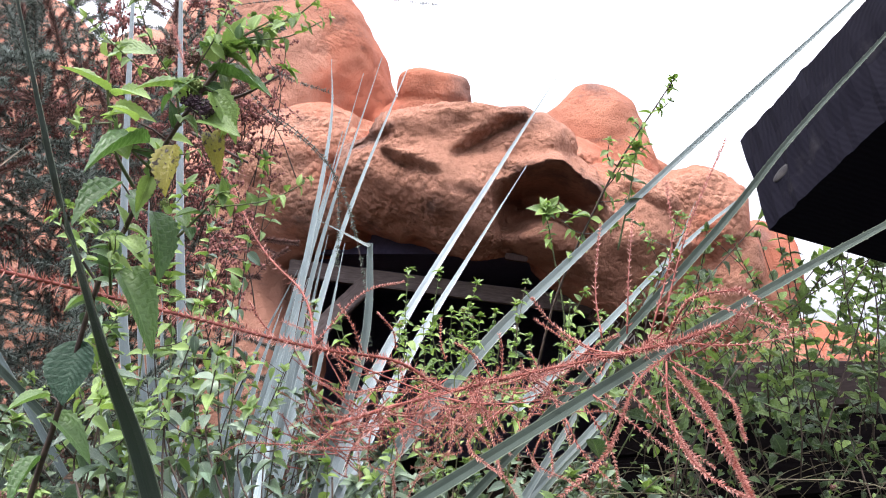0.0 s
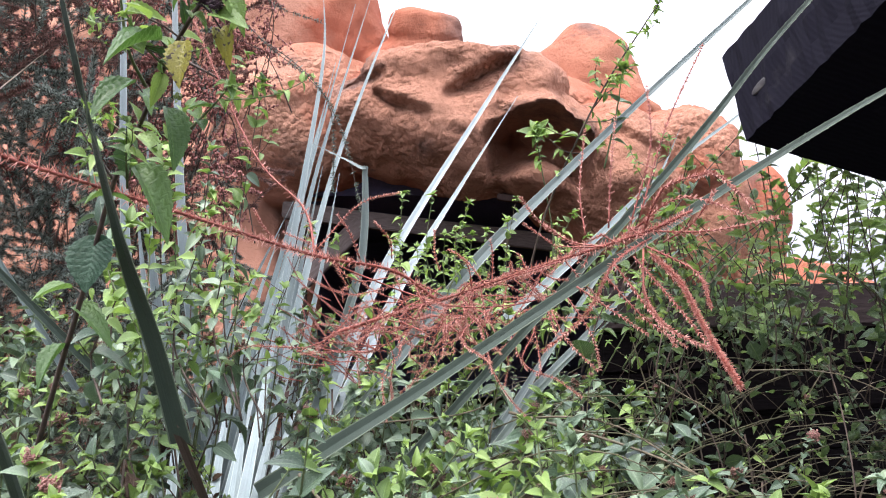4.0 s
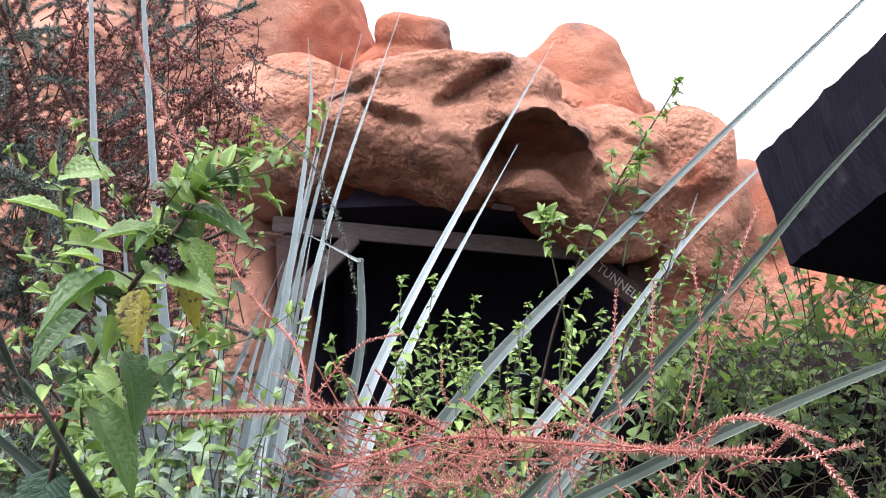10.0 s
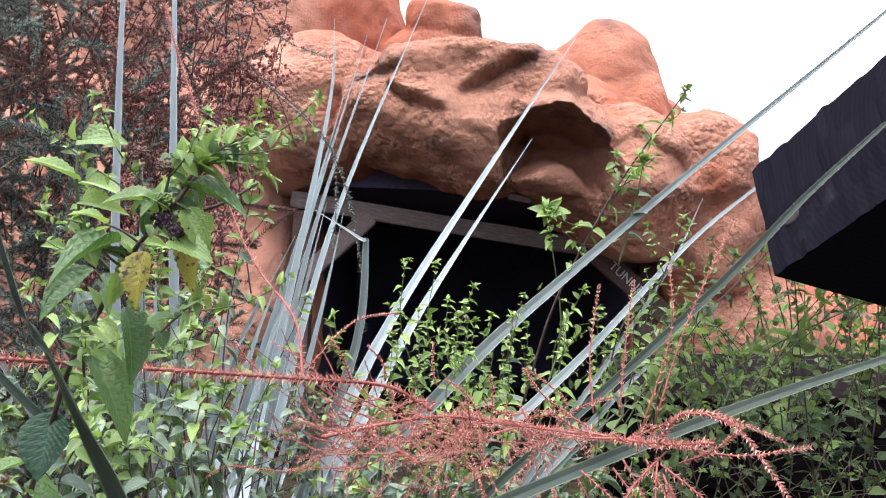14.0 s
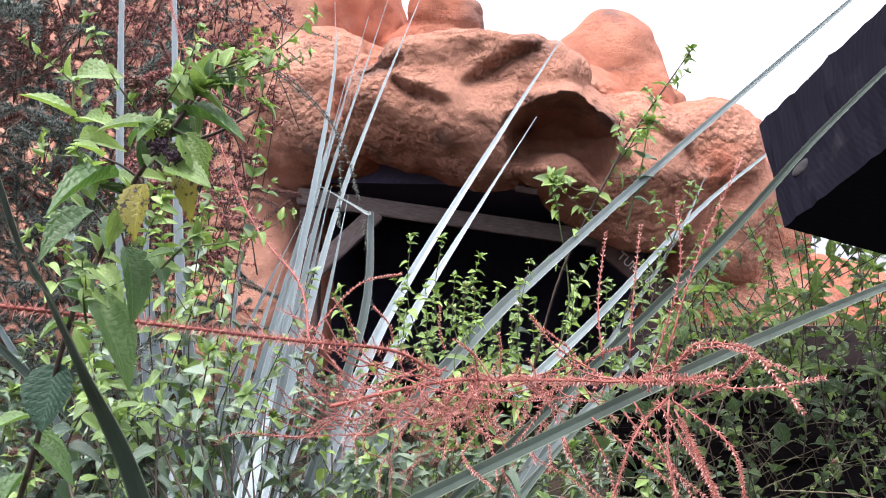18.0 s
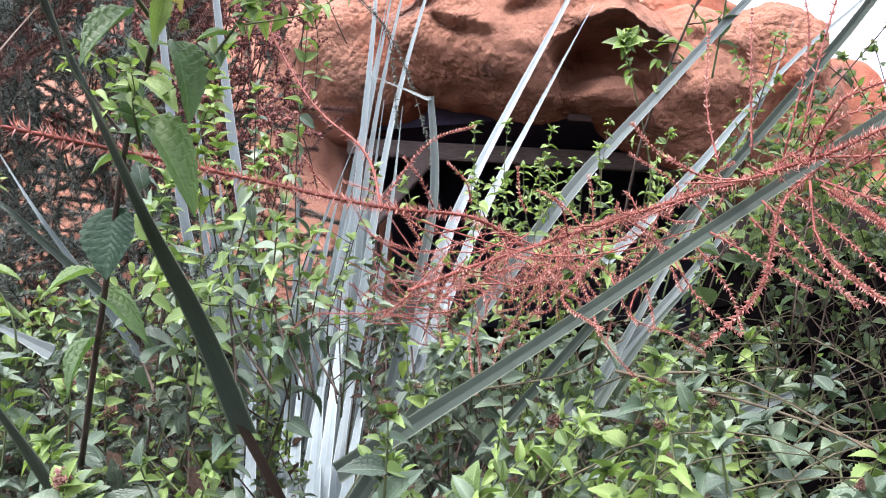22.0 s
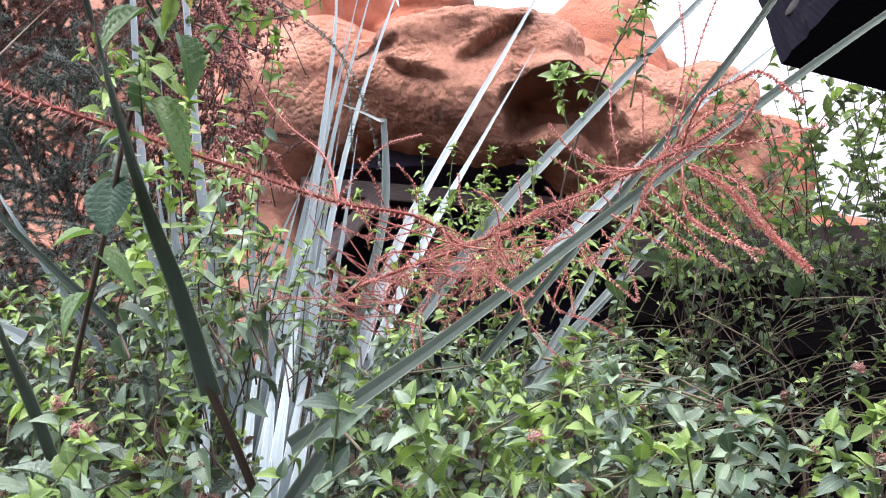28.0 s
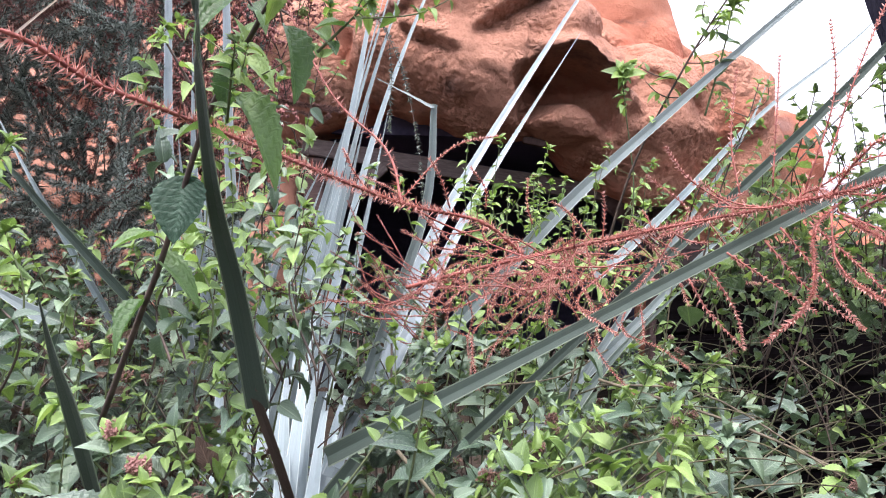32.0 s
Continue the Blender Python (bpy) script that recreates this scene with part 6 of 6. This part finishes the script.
# ---- needle shrub and seed-head shrub behind ----
rng = random.Random(31)
shrub = root("needle_leaf_shrub", (-1.05, 2.1, 0.0), "grey-green fine-needled shrub with arching twigs", "shrub")
ga, gs, gh, gb = Acc(), Acc(), Acc(), Acc()


def needle_twig(points, leaf, spacing, r0, count=5, dest=None):
    path, nodes = stem_nodes(points, spacing, rng, 0.12)
    tube(gs, path[::2], r0, r0 * 0.35, 5)
    for p, d, t in nodes:
        if dest is gh and rng.random() < 0.22:
            continue
        side = unit(np.cross(d, (0.2, 0.9, 0.3)))
        other = np.cross(d, side)
        a0 = rng.uniform(0, 6.28)
        for k in range(count):
            a = a0 + 6.28 * k / count
            o = math.cos(a) * side + math.sin(a) * other
            needle(ga if dest is None else dest, p, o + d * (rng.uniform(-0.2, 1.2) if dest is gh else 0.8), leaf * rng.uniform(0.6, 1.2), leaf * (0.17 if dest is None or dest is gb else 0.26))


for i in range(540):
    bx0 = rng.uniform(-1.95, -0.80)
    by0 = rng.uniform(1.75, 2.7)
    base = np.array((bx0, by0, rng.uniform(0.70, 2.45)))
    ln = rng.uniform(0.25, 0.6)
    lean = np.array((rng.gauss(0.15, 0.45), rng.gauss(-0.1, 0.25), rng.gauss(0.6, 0.5)))
    tip = base + unit(lean) * ln
    mid = (base + tip) / 2 + np.array((rng.gauss(0, 0.03), 0, 0.04))
    dest = gb if noise.noise(Vector(base * 2.2)) > 0.22 else None
    needle_twig([base, mid, tip], 0.016, 0.0072, 0.0018, 6, dest)
    for j in range(5):
        f = rng.uniform(0.15, 0.95)
        q = base + (tip - base) * f
        e = q + unit([rng.gauss(0, 1), rng.gauss(0, 0.6), rng.gauss(0.25, 0.6)]) * rng.uniform(0.07, 0.18)
        needle_twig([q, (q + e) / 2 + np.array((0, 0, 0.01)), e], 0.014, 0.0072, 0.0009, 5, dest)
for i in range(12):
    bx0 = rng.uniform(-1.6, -0.8)
    tube(gs, smooth_path([(bx0 * 0.6 - 0.42, 2.15, -0.02), (bx0 * 0.8 - 0.2, 2.15, 0.6), (bx0, rng.uniform(1.85, 2.5), 1.25)], 10), 0.010, 0.004, 6)
needle_twig([(-0.950, 2.200, 2.600), (-0.657, 1.950, 2.359), (-0.436, 1.880, 2.110), (-0.266, 1.850, 1.956), (-0.191, 1.830, 1.742), (-0.161, 1.800, 1.528)], 0.0100, 0.0120, 0.0016, 4, gh)
needle_twig([(-0.436, 1.880, 2.110), (-0.338, 1.870, 2.037), (-0.265, 1.860, 1.951), (-0.247, 1.860, 1.860), (-0.248, 1.860, 1.715)], 0.0100, 0.0120, 0.0016, 4, gh)
needle_twig([(-0.900, 2.200, 2.620), (-0.573, 2.100, 2.415), (-0.448, 2.100, 2.282), (-0.308, 2.100, 2.226)], 0.0100, 0.0120, 0.0016, 4, gh)
needle_twig([(-0.800, 2.250, 2.520), (-0.479, 2.200, 2.540), (-0.250, 2.200, 2.548), (-0.010, 2.200, 2.525)], 0.0090, 0.0120, 0.0015, 4, gh)
tube(gs, smooth_path([(-0.627, 1.900, 2.061), (-0.463, 1.850, 1.967)], 6), 0.004, 0.003, 6)
part_mesh("needle_mass", ga.mesh("needle_mass", NEEDLE_GREEN, False), shrub, "fine grey-green needles", kind="stuff")
part_mesh("needle_mass", gb.mesh("needle_mass", NEEDLE_BROWN, False), shrub, "dry brown needles", kind="stuff")
part_mesh("needle_mass", gh.mesh("needle_mass", NEEDLE_PALE, False), shrub, "short pale grey-green needles of hanging twigs", kind="stuff")
part_mesh("branch_mass", gs.mesh("branch_mass", STEM_BROWN), shrub, "thin brown branches", kind="stuff")

seedy = root("seed_head_shrub", (-0.85, 2.35, 0.0), "shrub covered in dry rust-brown seed clusters", "shrub")
sa, ss = Acc(), Acc()
for i in range(120):
    c = np.array((rng.gauss(-0.72, 0.19), rng.gauss(2.2, 0.16), rng.gauss(2.10, 0.25)))
    if c[0] > -0.48:
        c[0] = -0.48 - 0.6 * rng.random() ** 2
    c[2] = min(2.52, max(1.68, c[2]))
    root_pt = c + np.array((rng.gauss(-0.08, 0.08), 0.08, rng.uniform(-0.28, -0.12)))
    stalk = smooth_path([root_pt, (root_pt + c) / 2 + np.array((0.02, 0.0, 0.05)), c], 10)
    tube(ss, stalk, 0.0018, 0.0008, 4)
    for j in range(9):
        q = stalk[rng.randrange(3, 10)]
        e = q + unit([rng.gauss(0, 1), rng.gauss(0, 0.7), rng.gauss(0.2, 0.7)]) * rng.uniform(0.03, 0.085)
        bow = np.array((0, 0, rng.uniform(0.002, 0.010)))
        tube(ss, smooth_path([q, (q + e) / 2 + bow, e], 4), 0.0011, 0.0005, 4)
        for k in range(12):
            f = rng.uniform(0.15, 1.0)
            bead(sa, q + (e - q) * f + bow * 4 * f * (1 - f) + np.array([rng.gauss(0, 0.0035) for _ in range(3)]), rng.uniform(0.0026, 0.0050), rng.uniform(0.8, 1.8), rng)
for i in range(6):
    tube(ss, smooth_path([(-0.85, 2.35, -0.02), (-0.87 + rng.gauss(0, 0.04), 2.35, 0.6), (-0.9 + rng.gauss(0, 0.06), 2.35, 1.5)], 8), 0.012, 0.005, 6)
part_mesh("seed_mass", sa.mesh("seed_mass", NEEDLE_DARKRED, False), seedy, "rust-brown dry seeds", kind="stuff")
part_mesh("branch_mass", ss.mesh("branch_mass", STEM_BROWN), seedy, "thin dark branches", kind="stuff")

# ---- broad-leaved shrub at the other side ----
rng = random.Random(47)
vine = root("broad_leaf_shrub", (1.05, 1.9, 0.0), "loose green shrub with rounded leaves on thin arching stems", "shrub")
va, vf, vs = Acc(), Acc(), Acc()
for i in range(210):
    y = rng.uniform(1.15, 1.95)
    x = rng.uniform(0.21, 0.80) * y + 0.08
    z = rng.uniform(1.12, 1.42) + (0.42 + (0.17 if x / y > 0.40 else 0)) * rng.random() ** 0.65 * min(1, max(0.12, (x / y - 0.21) / 0.12))
    z = min(z, 1.5 + 0.26 * y * 0.75)
    tip = np.array((x, y, z))
    b = tip + np.array((rng.gauss(0.10, 0.22), rng.gauss(0.12, 0.15), -rng.uniform(0.35, 0.75)))
    mid = b + (tip - b) * 0.5 + np.array((rng.gauss(0, 0.05), rng.gauss(0, 0.04), 0.08))
    path, leaves = leafy([b, mid, tip], 0.046, rng.choice((0.026, 0.036, 0.048)), rng, 0.4, 1.0, 0.2)
    tube(vs, path[9::2], 0.0013, 0.0007, 5)
    for p, d, up, l, t in leaves:
        if p[2] < 1.36 and rng.random() < 0.75:
            continue
        up = unit(np.asarray(up) + np.array([rng.gauss(0, 0.45) for _ in range(3)]))
        add_leaf(vf if rng.random() < 0.12 + 0.60 * min(1, max(0, (p[2] - 1.38) / 0.16)) else va, rng.choice(LEAF_COARSE if i % 3 else LEAF_ROUND), p, d, up, l)
for i in range(8):
    tube(vs, smooth_path([(1.05 + rng.gauss(0, 0.03), 1.95, -0.02), (1.05 + rng.gauss(0, 0.06), 1.95, 0.5), (1.05 + rng.gauss(0, 0.1), 1.95, 0.92)], 6), 0.009, 0.004, 6)
for i in range(26):
    y = rng.uniform(1.6, 1.95)
    x = rng.uniform(0.20, 0.62) * y
    tip = np.array((x, y, rng.uniform(1.05, 1.52)))
    b = tip + np.array((rng.gauss(0.08, 0.2), rng.uniform(-0.05, 0.1), -rng.uniform(0.35, 0.7)))
    path, leaves = leafy([b, (b + tip) / 2 + np.array((rng.gauss(0, 0.05), 0, 0.05)), tip], 0.060, rng.uniform(0.03, 0.05), rng, 0.35, 1.0, 0.2)
    tube(vs, path[9::2], 0.0013, 0.0007, 5)
    for p, d, up, l, t in leaves:
        add_leaf(va, rng.choice(LEAF_COARSE), p, d, up, l)
part_mesh("foliage", va.mesh("foliage", LEAF_SHRUB), vine, "rounded green leaves", kind="stuff")
part_mesh("foliage", vf.mesh("foliage", LEAF_BULK_FRESH), vine, "fresh yellow-green leaves", kind="stuff")
part_mesh("branch_mass", vs.mesh("branch_mass", STEM_BROWN), vine, "thin arching stems", kind="stuff")

# ---- dry stems lying through the bed ----
rng = random.Random(5)
dry = root("dry_stems", (0.6, 1.3, 1.0), "tangle of dry straw-coloured stems lying through the bed", "dry stems", kind="stuff")
da = Acc()
for i in range(55):
    y = rng.uniform(0.75, 2.3)
    x = rng.uniform(0.05, 0.66) * (y + 0.2)
    z = bed_top(x, y) + rng.uniform(-0.10, 0.0) + (rng.uniform(0, 0.22) if i > 40 and x > 0.3 * y else 0)
    ang = rng.gauss(0.35, 0.5)
    ln = rng.uniform(0.15, 0.45)
    d = np.array((math.cos(ang), rng.gauss(0, 0.3), math.sin(ang) * 0.6))
    c = np.array((x, y, z))
    tube(da, smooth_path([c - d * ln / 2, c + np.array((0, 0, rng.uniform(0, 0.03))), c + d * ln / 2 + np.array((0, 0, -0.06 * rng.random()))], 7), 0.0009, 0.0005, 4)
tube(da, smooth_path([(0.114, 1.250, 1.274), (0.295, 1.200, 1.226), (0.425, 1.100, 1.178)], 10), 0.0026, 0.0018, 6)
tube(da, smooth_path([(-0.163, 0.900, 1.250), (-0.121, 0.880, 1.207)], 10), 0.0025, 0.0017, 6)
tube(da, smooth_path([(0.125, 1.300, 1.259), (0.275, 1.250, 1.255), (0.410, 1.100, 1.176)], 10), 0.0020, 0.0014, 6)
tube(da, smooth_path([(-0.096, 1.200, 1.265), (0.049, 1.250, 1.274), (0.138, 1.300, 1.313)], 10), 0.0015, 0.0010, 6)
olive = Acc()
for i in range(90):
    y = rng.uniform(0.72, 1.9)
    x = rng.uniform(0.16, 0.66) * (y + 0.1)
    z = bed_top(x, y) - rng.uniform(0.02, 0.22) + (0.12 * rng.random() if y > 1.2 else 0)
    c = np.array((x, y, z))
    ang = rng.gauss(0.22, 0.22)
    d = np.array((math.cos(ang), rng.gauss(0, 0.35), math.sin(ang)))
    ln = rng.uniform(0.16, 0.42)
    bend = np.array((rng.gauss(0, 0.02), rng.gauss(0, 0.02), rng.uniform(0.0, 0.05)))
    r = rng.uniform(0.0007, 0.0015)
    tube(olive, smooth_path([c - d * ln * 0.6 - np.array((0, 0, 0.04)), c - d * ln * 0.2 + bend * 0.8, c + d * ln * 0.15 + bend, c + d * ln * 0.4], 9), r, r * 0.5, 5)
part_mesh("straw", olive.mesh("straw", STEM_OLIVE), dry, "olive green trailing stems", kind="stuff")
part_mesh("straw", da.mesh("straw", STEM_DRY), dry, "dry straw-coloured stems", kind="stuff")
